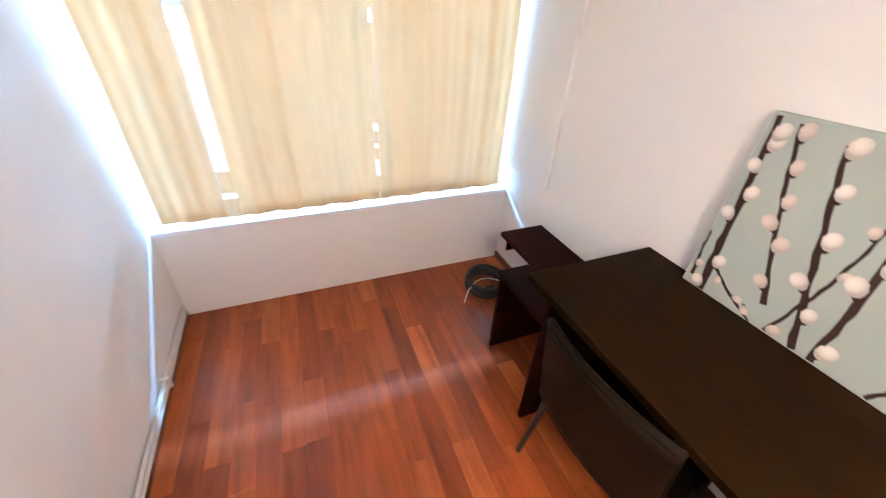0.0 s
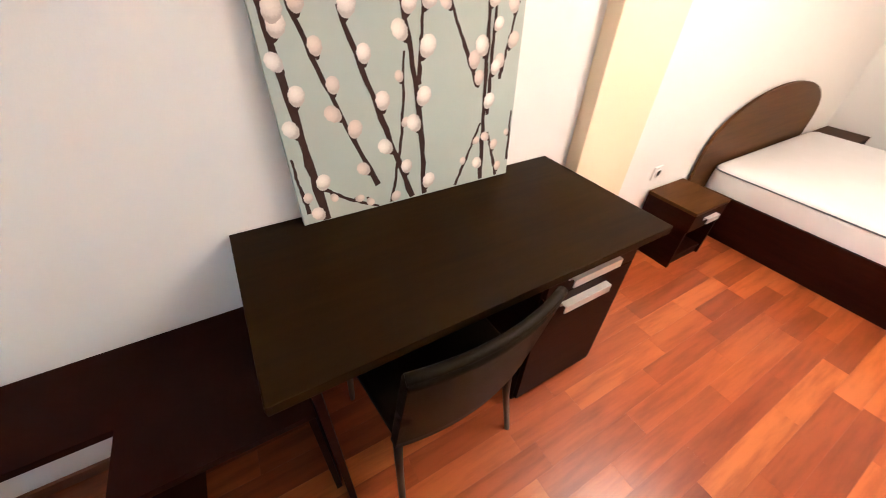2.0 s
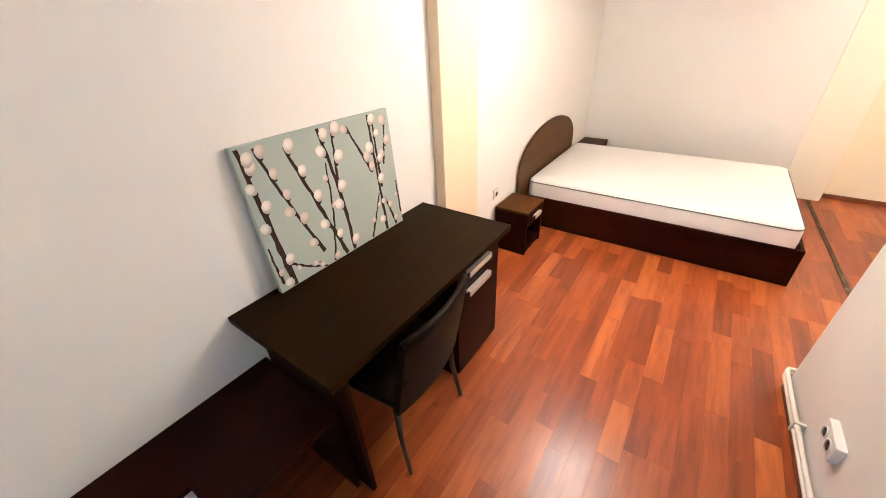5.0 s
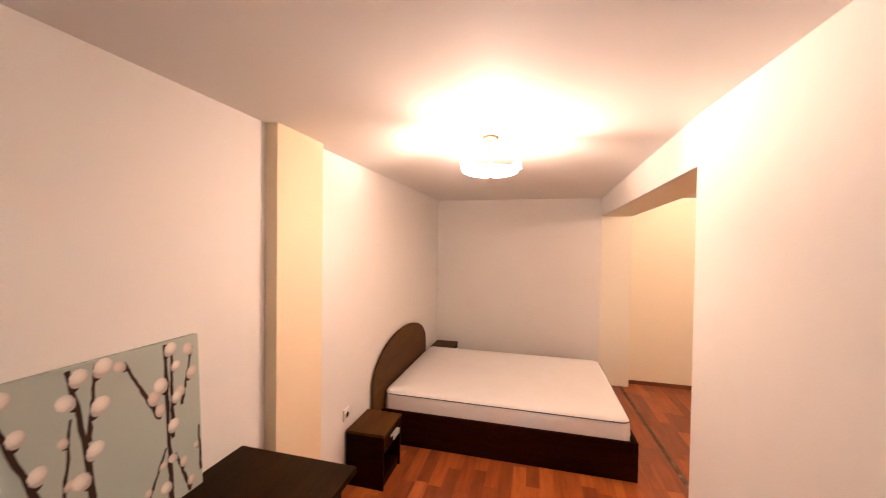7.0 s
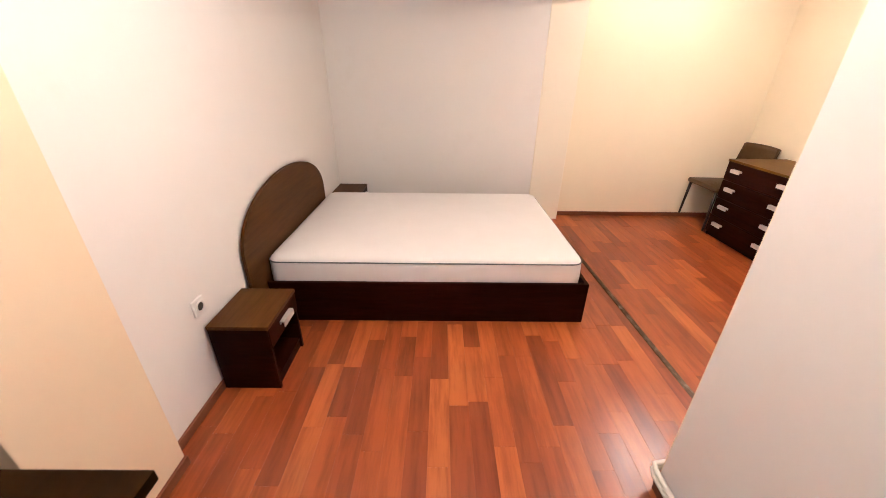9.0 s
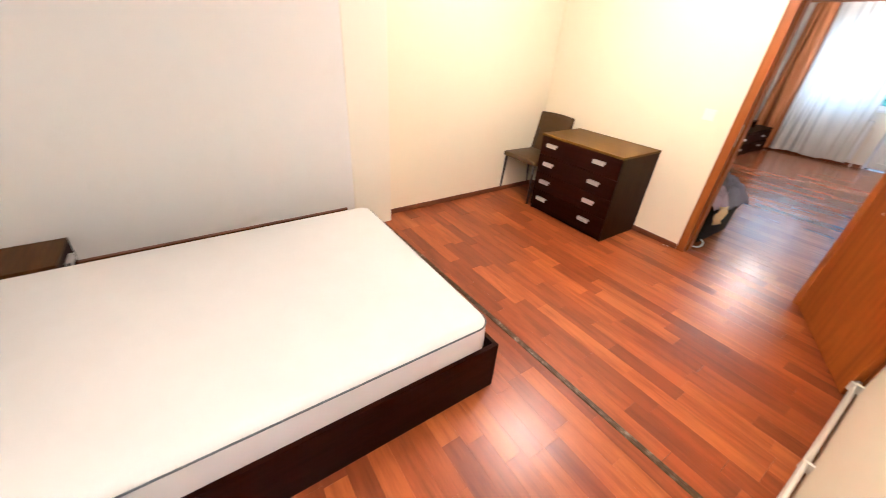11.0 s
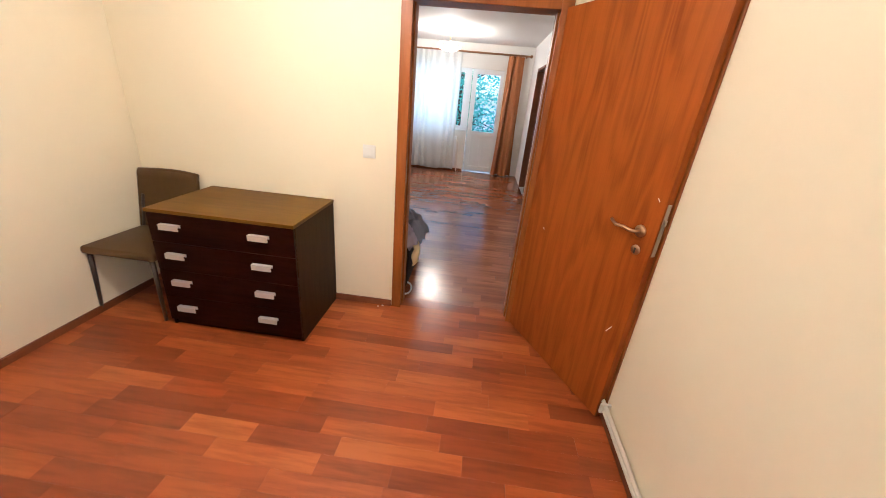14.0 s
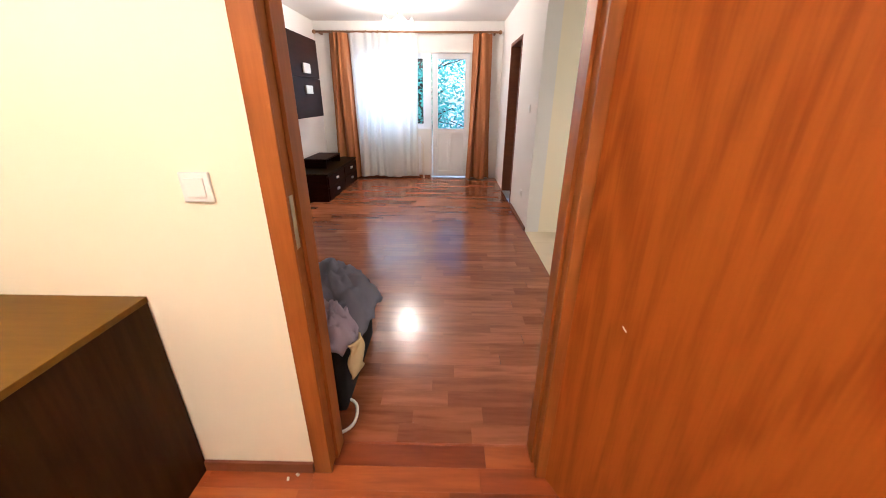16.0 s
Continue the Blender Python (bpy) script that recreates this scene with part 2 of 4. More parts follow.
lt.links.new(lb.outputs[0], leaf_mix.inputs[1])
lt.links.new(leaf_glow.outputs[0], leaf_mix.inputs[2])
lt.links.new(leaf_mix.outputs[0], lt.nodes["Material Output"].inputs[0])
BARK = wood("tree_bark", (0.04, 0.03, 0.02), (0.10, 0.075, 0.05), (12, 12, 2), 0.9, 0.2, 0.6)
GROUND = paint("paved_ground", (0.44, 0.43, 0.41), (0.34, 0.33, 0.31))
CANVAS = fabric("pale_sage_canvas", (0.36, 0.41, 0.365), (0.42, 0.465, 0.415), 3, 0.85, 0, 700)
TWIG = fabric("painted_brown_twig", (0.022, 0.010, 0.007), (0.055, 0.028, 0.02), 40, 0.85, 0, 700)
TWIG_FAR = fabric("painted_grey_twig", (0.22, 0.20, 0.18), (0.30, 0.28, 0.25), 40, 0.85, 0, 700)


def catkin_paint(name, light, rim):
    """A furry oval printed on the canvas, paler towards one side."""
    m, t, b = mat(name, light, 0.85, 0, 0.2)
    tc = t.nodes.new("ShaderNodeTexCoord")
    off = t.nodes.new("ShaderNodeVectorMath")
    off.inputs[1].default_value = (0.0, -0.22, -0.20)
    t.links.new(tc.outputs["Object"], off.inputs[0])
    ln = t.nodes.new("ShaderNodeVectorMath")
    ln.operation = "LENGTH"
    t.links.new(off.outputs[0], ln.inputs[0])
    fur = noise_of(t, tc.outputs["Object"], 5.0, 5, 0.7)
    d = math_node(t, "ADD", ln.outputs["Value"], math_node(t, "MULTIPLY", math_node(t, "SUBTRACT", fur, 0.5), 0.5))
    mid = tuple(0.55 * a + 0.45 * c for a, c in zip(light, rim))
    t.links.new(ramp(t, d, [(0.25, light), (0.75, mid), (1.25, rim)]), b.inputs["Base Color"])
    return m


CATKIN = catkin_paint("painted_catkin", (0.80, 0.75, 0.67), (0.45, 0.40, 0.35))
CATKIN_FAR = catkin_paint("painted_pink_catkin", (0.66, 0.57, 0.49), (0.44, 0.38, 0.33))


# ---- mesh helpers ----
def mesh_of(name, bm, material, smooth=False):
    me = bpy.data.meshes.new(name)
    bm.to_mesh(me)
    bm.free()
    me.materials.append(material)
    if smooth:
        for p in me.polygons:
            p.use_smooth = True
    return me


def part(name, bm, material, parent=None, label="", smooth=False):
    ob = new(name, mesh_of(name, bm, material, smooth))
    if parent:
        ob.parent = parent
    if label:
        tagged(ob, label)
    return ob


def thing(name, label, category, group="", at=(0, 0, 0), turn=0):
    ob = new(name)
    ob.empty_display_size = 0.1
    ob.matrix_world = pose(*at, 0, 0, turn)
    return tagged(ob, label, category, group)


def setting(name, bm, material, label="", category=""):
    return tagged(part(name, bm, material), label, category, "", "structure")


def box(x0, x1, y0, y1, z0, z1, bevel=0.0, bm=None):
    one = bmesh.new()
    bmesh.ops.create_cube(one, size=1)
    for v in one.verts:
        v.co = Vector(((x0 + x1) / 2 + v.co.x * (x1 - x0), (y0 + y1) / 2 + v.co.y * (y1 - y0), (z0 + z1) / 2 + v.co.z * (z1 - z0)))
    if bevel:
        bmesh.ops.bevel(one, geom=one.edges[:], offset=bevel, segments=2, affect="EDGES", profile=0.6)
    return join(bm, one)


def join(bm, one):
    if bm is None:
        return one
    tmp = bpy.data.meshes.new("tmp")
    one.to_mesh(tmp)
    one.free()
    bm.from_mesh(tmp)
    bpy.data.meshes.remove(tmp)
    return bm


def prism(points, z0, z1, bevel=0.0, bm=None):
    """An upright prism over a plan outline."""
    one = bmesh.new()
    low = [one.verts.new((x, y, z0)) for x, y in points]
    face = one.faces.new(low)
    up = bmesh.ops.extrude_face_region(one, geom=[face])["geom"]
    for v in up:
        if isinstance(v, bmesh.types.BMVert):
            v.co.z = z1
    bmesh.ops.recalc_face_normals(one, faces=one.faces[:])
    if bevel:
        bmesh.ops.bevel(one, geom=one.edges[:], offset=bevel, segments=2, affect="EDGES", profile=0.6)
    return join(bm, one)


def tube(points, radius, sides=10, bm=None, closed=False, radius_end=None):
    """A round tube along a line of points."""
    one = bmesh.new()
    pts = [Vector(p) for p in points]
    rings = []
    n = len(pts)
    ref = None
    for k, p in enumerate(pts):
        a = pts[(k - 1) % n] if closed or k > 0 else p
        b = pts[(k + 1) % n] if closed or k < n - 1 else p
        d = (b - a).normalized()
        if ref is None:
            ref = Vector((0, 0, 1)) if abs(d.z) < 0.9 else Vector((1, 0, 0))
        side = d.cross(ref).normalized()
        up = side.cross(d).normalized()
        r = radius if radius_end is None else radius + (radius_end - radius) * k / (n - 1)
        rings.append([one.verts.new(p + r * (math.cos(2 * math.pi * s / sides) * side + math.sin(2 * math.pi * s / sides) * up)) for s in range(sides)])
    for k in range(n if closed else n - 1):
        r0, r1 = rings[k], rings[(k + 1) % n]
        for s in range(sides):
            one.faces.new((r0[s], r0[(s + 1) % sides], r1[(s + 1) % sides], r1[s]))
    if not closed:
        one.faces.new(rings[0][::-1])
        one.faces.new(rings[-1])
    bmesh.ops.recalc_face_normals(one, faces=one.faces[:])
    return join(bm, one)


def lathe(profile, sides=32, centre=(0, 0, 0), bm=None, wave=None):
    one = bmesh.new()
    rows = []
    for k, (r, z) in enumerate(profile):
        ring = []
        for s in range(sides):
            a = 2 * math.pi * s / sides
            rr, zz = wave(k, a, r, z) if wave else (r, z)
            ring.append(one.verts.new((centre[0] + rr * math.cos(a), centre[1] + rr * math.sin(a), centre[2] + zz)))
        rows.append(ring)
    for r0, r1 in zip(rows, rows[1:]):
        for s in range(sides):
            one.faces.new((r0[s], r0[(s + 1) % sides], r1[(s + 1) % sides], r1[s]))
    bmesh.ops.recalc_face_normals(one, faces=one.faces[:])
    return join(bm, one)


def sheet(fn, nu, nv, keep=None, bm=None):
    """A grid of points fn(u, v) with u, v from 0 to 1."""
    one = bmesh.new()
    g = [[one.verts.new(fn(i / nu, j / nv)) for j in range(nv + 1)] for i in range(nu + 1)]
    for i in range(nu):
        for j in range(nv):
            if keep is None or keep((i + 0.5) / nu, (j + 0.5) / nv):
                one.faces.new((g[i][j], g[i + 1][j], g[i + 1][j + 1], g[i][j + 1]))
    return join(bm, one)


# ---- plan ----
LENGTH = 5.78      # desk wall runs from the window wall at y = 0 to the far wall
CEILING = 2.31
EAST0, EAST1 = 2.06, 1.975   # the partition stands slightly askew
OPEN_Y = 2.80      # where the partition ends and the wide opening begins
STUB0, STUB1 = 2.09, 2.435     # the beam's two faces at the far end
ALC_S, ALC_N = 2.772, 5.91
DOORX = 4.436
WALL = 0.13        # thickness of the door wall
LIV_E, LIV_N, LIV_S, LIV_H = 10.10, 5.82, 2.765, 2.47

# ---- structure ----
bm = box(-0.02, 2.42, -0.02, 5.92, -0.15, -0.004)
box(2.42, DOORX + WALL, 2.65, 5.92, -0.15, -0.004, 0, bm)
setting("floor", bm, SEAM, "reddish brown laminate strip floor", "floor")
setting("floor_living", box(DOORX + WALL, LIV_E + 0.02, LIV_S, LIV_N + 0.05, -0.15, -0.004), SEAM, "reddish brown laminate floor of the living room", "floor")
setting("floor_kitchen", box(DOORX + WALL, 7.3, 0.6, LIV_S, -0.15, -0.006), SEAM, "beige tiled kitchen floor", "floor")
setting("ceiling", box(-0.3, DOORX + WALL, -0.5, 6.1, CEILING, CEILING + 0.15), CEIL, "plain white painted ceiling", "ceiling")
setting("ceiling_living", box(DOORX + WALL, LIV_E + 0.3, 0.5, 6.1, LIV_H, LIV_H + 0.15), CEIL, "white painted living room ceiling", "ceiling")
setting("wall_west", box(-0.25, 0.0, -0.35, 6.1, -0.15, CEILING), WHITE, "white painted wall behind desk and bed", "wall")
setting("wall_west_bump", box(0.0, 0.022, -0.25, 0.47, 0.74, CEILING, 0.006), WHITE, "shallow plastered box beside the window", "wall")
setting("pilaster", box(0.0, 0.07, 2.50, 2.89, -0.004, CEILING, 0.005), SAND, "cream painted shallow pilaster between desk and bed", "pilaster")
setting("wall_north", box(0.0, STUB0, LENGTH, 6.1, -0.15, CEILING), WHITE, "white painted wall beside the bed", "wall")
setting("stub_north", box(STUB0, STUB1, LENGTH - 0.004, 6.1, -0.15, CEILING, 0.008), CREAM_LIT, "wall end at the opening, cream paint lightened for the lamplight on it", "wall")
setting("wall_alcove_north", box(STUB1, DOORX + WALL, ALC_N, 6.1, -0.15, CEILING), CREAM, "cream painted alcove wall", "wall")
FACE = (EAST1 + 0.0005, OPEN_Y + 0.004, DOORX, 2.764)   # the alcove's south face, one straight plane
setting("wall_east", prism([(EAST0, -0.35), (EAST0 + 0.3, -0.35), (EAST0 + 0.3, 2.60), (EAST1 + 0.3, OPEN_Y - 0.01), (EAST1, OPEN_Y)], -0.15, CEILING), WHITE, "white painted partition wall", "wall")
setting("wall_alcove_south", prism([(FACE[0], FACE[1] - 0.003), (EAST0 + 0.3, 2.60), (FACE[2], 2.60), (FACE[2], FACE[3]), (FACE[0], FACE[1])], -0.15, 2.0845), CREAM, "cream painted alcove wall beside the door", "wall")
setting("wall_alcove_south_top", prism([(EAST1 + 0.3, OPEN_Y + 0.0002), (EAST1 + 0.3, 2.62), (FACE[2], 2.60), (FACE[2], FACE[3])], 2.0845, CEILING), CREAM, "cream painted top of the alcove wall", "wall")
setting("beam_face", prism([(EAST1, OPEN_Y), (EAST1 + 0.03, OPEN_Y), (STUB0 + 0.03, LENGTH - 0.004), (STUB0, LENGTH - 0.004)], 2.085, CEILING), WHITE, "white painted face of the ceiling beam", "beam")
setting("beam", prism([(EAST1 + 0.03, OPEN_Y), (EAST1 + 0.3, OPEN_Y), (STUB1, LENGTH - 0.004), (STUB0 + 0.03, LENGTH - 0.004)], 2.085, CEILING), CREAM, "cream painted ceiling beam over the wide opening", "beam")
DOOR_S, DOOR_N, DOOR_H = 3.222, 4.078, 1.977   # rough opening of the door
bm = box(DOORX, DOORX + WALL, 2.4, DOOR_S, -0.15, CEILING)
box(DOORX, DOORX + WALL, DOOR_N, 6.1, -0.15, CEILING, 0, bm)
box(DOORX, DOORX + WALL, DOOR_S, DOOR_N, DOOR_H, CEILING, 0, bm)
setting("wall_door", bm, CREAM, "cream painted wall with the doorway", "wall")

# window wall: parapet, sill, reveal and lintel
setting("parapet", box(0.0, EAST0, -0.22, 0.03, -0.15, 0.535, 0.006), SILLW, "white parapet panel under the window", "wall")
setting("window_sill", box(0.0, EAST0, -0.22, 0.034, 0.535, 0.556, 0.003), UPVC, "white window sill board", "sill")
setting("lintel", box(0.0, EAST0, -0.30, -0.16, 2.2, CEILING), WHITE, "white lintel above the window", "wall")

# living room shell
bm = box(LIV_E, LIV_E + 0.28, 5.09, 6.1, -0.15, LIV_H)
box(LIV_E, LIV_E + 0.28, 3.93, 5.09, -0.15, 0.86, 0, bm)
box(LIV_E, LIV_E + 0.28, 3.29, 5.09, 2.03, LIV_H, 0, bm)
box(LIV_E, LIV_E + 0.28, 2.4, 3.29, -0.15, LIV_H, 0, bm)
setting("wall_living_east", bm, WHITE, "white living room wall with window and balcony door", "wall")
setting("wall_living_north", box(DOORX + WALL, LIV_E + 0.28, LIV_N, 6.1, -0.15, LIV_H), WHITE, "white living room wall with cabinets", "wall")
bm = box(7.2, 8.3, LIV_S - 0.14, LIV_S, -0.15, LIV_H)
box(8.3, 9.15, LIV_S - 0.14, LIV_S, 2.04, LIV_H, 0, bm)
box(9.15, LIV_E, LIV_S - 0.14, LIV_S, -0.15, LIV_H, 0, bm)
setting("wall_living_south", bm, WHITE, "white living room wall with an open doorway", "wall")
setting("wall_kitchen_east", box(7.2, 7.34, 0.5, LIV_S - 0.14, -0.15, LIV_H), CREAM, "cream kitchen wall", "wall")
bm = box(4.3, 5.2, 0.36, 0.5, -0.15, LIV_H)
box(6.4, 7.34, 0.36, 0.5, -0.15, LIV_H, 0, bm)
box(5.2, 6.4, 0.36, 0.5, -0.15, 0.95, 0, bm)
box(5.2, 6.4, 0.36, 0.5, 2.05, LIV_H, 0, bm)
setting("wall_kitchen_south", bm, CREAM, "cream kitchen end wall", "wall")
setting("wall_kitchen_west", box(DOORX - 0.05, DOORX + WALL, 0.5, 2.4, -0.15, LIV_H), CREAM, "cream kitchen side wall", "wall")
bm = box(DOORX + 0.001, DOORX + WALL, 2.4, 6.1, CEILING, LIV_H)
setting("wall_door_top", bm, WHITE, "white strip of wall above the doorway", "wall")
bm = box(7.34, LIV_E, 1.2, 1.34, -0.15, LIV_H)
box(LIV_E, LIV_E + 0.14, 1.2, 2.4, -0.15, LIV_H, 0, bm)
box(7.34, LIV_E, 1.34, LIV_S - 0.14, -0.15, -0.004, 0, bm)
setting("wall_hall", bm, WHITE, "white back wall of the dim hall", "wall")
setting("ground", box(-200, 200, -200, 200, -1.3, -1.2), GROUND, "grey paved ground outside", "ground")


def baseboard(name, x0, y0, x1, y1, nx, ny):
    """A brown baseboard along a wall, standing 14 mm off it on the side (nx, ny)."""
    d = 0.014
    setting(name, prism([(x0, y0), (x1, y1), (x1 + nx * d, y1 + ny * d), (x0 + nx * d, y0 + ny * d)], -0.004, 0.046, 0.003), BASEWOOD, "reddish brown wooden baseboard", "baseboard")


baseboard("baseboard_west", 0.0, 0.035, 0.0, 2.498, 1, 0)
baseboard("baseboard_west_bed", 0.0, 2.893, 0.0, LENGTH - 0.016, 1, 0)
baseboard("baseboard_pilaster", 0.07, 2.50, 0.07, 2.89, 1, 0)
baseboard("baseboard_north", 0.016, LENGTH, STUB0, LENGTH, 0, -1)
baseboard("baseboard_east", EAST0, 0.035, EAST1, OPEN_Y, -1, 0)
baseboard("baseboard_alcove_north", STUB1, ALC_N, DOORX - 0.016, ALC_N, 0, -1)
baseboard("baseboard_alcove_south", FACE[0], FACE[1], FACE[2] - 0.016, FACE[3], 0, 1)
baseboard("baseboard_door", DOORX, 4.113, DOORX, ALC_N - 0.016, -1, 0)
baseboard("baseboard_living_north", DOORX + WALL + 0.02, LIV_N, LIV_E - 0.02, LIV_N, 0, -1)
baseboard("baseboard_living_south", 7.22, LIV_S, 8.22, LIV_S, 0, 1)
baseboard("baseboard_living_east", LIV_E, 3.95, LIV_E, LIV_N - 0.016, -1, 0)

# threshold strip across the wide opening
strip = thing("threshold_strip", "worn grey metal floor strip across the opening", "floor strip", at=(2.425, OPEN_Y + 0.04, 0), turn=1.6)
bm = box(-0.016, 0.016, 0, 2.92, -0.004, 0.005, 0.002)
GREYMETAL, gt, gb = mat("worn_grey_strip", (0.14, 0.12, 0.10), 0.5, 0.4)
gt.links.new(ramp(gt, noise_of(gt, position(gt, (20, 14, 8)), 1.0, 8, 0.7), [(0.48, (0.075, 0.042, 0.022)), (0.60, (0.16, 0.12, 0.08)), (0.70, (0.46, 0.44, 0.40))]), gb.inputs["Base Color"])
part("strip_base", bm, GREYMETAL, strip)
for k in (-1, 0, 1):
    part("strip_rib", box(k * 0.010 - 0.0025, k * 0.010 + 0.0025, 0.004, 2.916, 0.0045, 0.008, 0.001), GREYMETAL, strip)


# ---- bedroom: desk, shelf, chair, picture ----
def bar_handle(parent, x, y, z, length, face="-x", label="brushed aluminium bar handle"):
    """A flat angled grip, folded out of the front and resting on two feet."""
    s = 1 if face == "+x" else -1
    bm = box(min(x, x + s * 0.004), max(x, x + s * 0.004), y - length / 2, y + length / 2, z + 0.002, z + 0.020, 0.001)
    box(min(x, x + s * 0.024), max(x, x + s * 0.024), y - length / 2, y + length / 2, z + 0.016, z + 0.021, 0.0015, bm)
    box(min(x + s * 0.020, x + s * 0.025), max(x + s * 0.020, x + s * 0.025), y - length / 2, y + length / 2, z - 0.012, z + 0.021, 0.0015, bm)
    return part("handle", bm, ALU, parent, label)


def desk():
    d = thing("desk", "dark wenge desk with a drawer pedestal against the white wall", "desk", at=(0, 1.164, 0))
    w = 1.195
    part("desktop", box(0.002, 0.582, 0, w, 0.762, 0.790, 0.003), WENGE_TOP, d)
    part("side_panel", box(0.02, 0.53, 0.075, 0.095, 0.0, 0.762, 0.001), WENGE, d)
    part("back_panel", box(0.03, 0.048, 0.095, 0.765, 0.32, 0.762, 0.001), WENGE, d)
    body = box(0.02, 0.50, 0.765, 0.783, 0.0, 0.762, 0.001)
    box(0.02, 0.50, 1.165, 1.183, 0.0, 0.762, 0.001, body)
    box(0.02, 0.038, 0.783, 1.165, 0.0, 0.762, 0, body)
    box(0.038, 0.49, 0.783, 1.165, 0.03, 0.048, 0, body)
    box(0.038, 0.49, 0.783, 1.165, 0.60, 0.612, 0, body)
    box(0.46, 0.475, 0.783, 1.165, 0.0, 0.03, 0, body)
    part("pedestal", body, WENGE, d)
    drawer = part("drawer", box(0.502, 0.520, 0.768, 1.181, 0.612, 0.757, 0.0015), WENGE, d)
    bar_handle(drawer, 0.520, 0.955, 0.662, 0.215, "+x")
    door = part("pedestal_door", box(0.502, 0.520, 0.768, 1.181, 0.035, 0.607, 0.0015), WENGE, d)
    bar_handle(door, 0.520, 0.955, 0.545, 0.215, "+x")
    return d


def low_shelf():
    s = thing("low_shelf", "dark wenge low side shelf with a stepped top beside the desk", "shelf", at=(0, 0.479, 0))
    top = prism([(0.002, 0), (0.276, 0), (0.276, 0.325), (0.468, 0.325), (0.468, 0.752), (0.002, 0.752)], 0.492, 0.516, 0.002)
    part("shelf_top", top, WENGE, s)
    part("side_panel", box(0.02, 0.462, 0.332, 0.350, 0.0, 0.492, 0.001), WENGE, s)
    part("side_panel", box(0.02, 0.462, 0.730, 0.748, 0.0, 0.492, 0.001), WENGE, s)
    part("back_panel", box(0.02, 0.034, 0.350, 0.730, 0.0, 0.492, 0), WENGE, s)
    part("bracket", box(0.002, 0.24, 0.02, 0.032, 0.40, 0.492, 0.001), WENGE, s)
    return s


def chair(at, turn, label, cover, tall=0.44):
    """A padded chair: the seat is centred on the origin and the backrest stands at -y."""
    c = thing("dining_chair", label, "chair", "brown padded chairs", at, turn)
    h = 0.232

    def back(u, v, off):
        x = (u - 0.5) * 2 * h * (0.98 - 0.05 * v)
        bow = 0.035 * (1 - (2 * u - 1) ** 2)
        z = 0.40 + tall * v + 0.005 * (1 - (2 * u - 1) ** 2) * v
        return (x, -0.205 - 0.075 * v - bow + off, z)

    bm = sheet(lambda u, v: back(u, v, 0.014), 14, 10)
    sheet(lambda u, v: back(1 - u, v, -0.014), 14, 10, None, bm)
    for fn in (lambda u, v: back(u, 1, 0.014 - 0.028 * v), lambda u, v: back(1 - u, 0, 0.014 - 0.028 * v),
               lambda u, v: back(0, u, 0.014 - 0.028 * v), lambda u, v: back(1, 1 - u, 0.014 - 0.028 * v)):
        sheet(fn, 14, 1, None, bm)
    bmesh.ops.remove_doubles(bm, verts=bm.verts[:], dist=0.0008)
    bmesh.ops.recalc_face_normals(bm, faces=bm.faces[:])
    part("backrest", bm, cover, c, "curved brown padded backrest", True)
    rim = tube([back(k / 14, 1.0, 0) for k in range(15)], 0.0135, 10)
    part("backrest_piping", rim, cover, c, "", True)
    bm = box(-h, h, -0.21, 0.215, 0.415, 0.462, 0.018)
    for v in bm.verts:
        v.co.z += 0.012 * (1 - (v.co.x / h) ** 2) * (1 if v.co.z > 0.44 else 0)
        v.co.x *= 1.0 + 0.04 * (v.co.y / 0.21)
    part("seat", bm, cover, c, "", True)
    for sx in (-1, 1):
        part("leg", tube([(sx * 0.205, 0.185, 0.42), (sx * 0.222, 0.205, 0.0)], 0.015, 10, None, False, 0.010), BLACK, c, "", True)
        part("leg", tube([(sx * 0.205, -0.19, 0.43), (sx * 0.215, -0.20, 0.22), (sx * 0.23, -0.235, 0.0)], 0.015, 10, None, False, 0.010), BLACK, c, "", True)
        part("backrest_post", tube([(sx * 0.205, -0.19, 0.40), (sx * 0.200, -0.215, 0.50), (sx * 0.19, -0.245, 0.68)], 0.009, 8), BLACK, c)
    return c


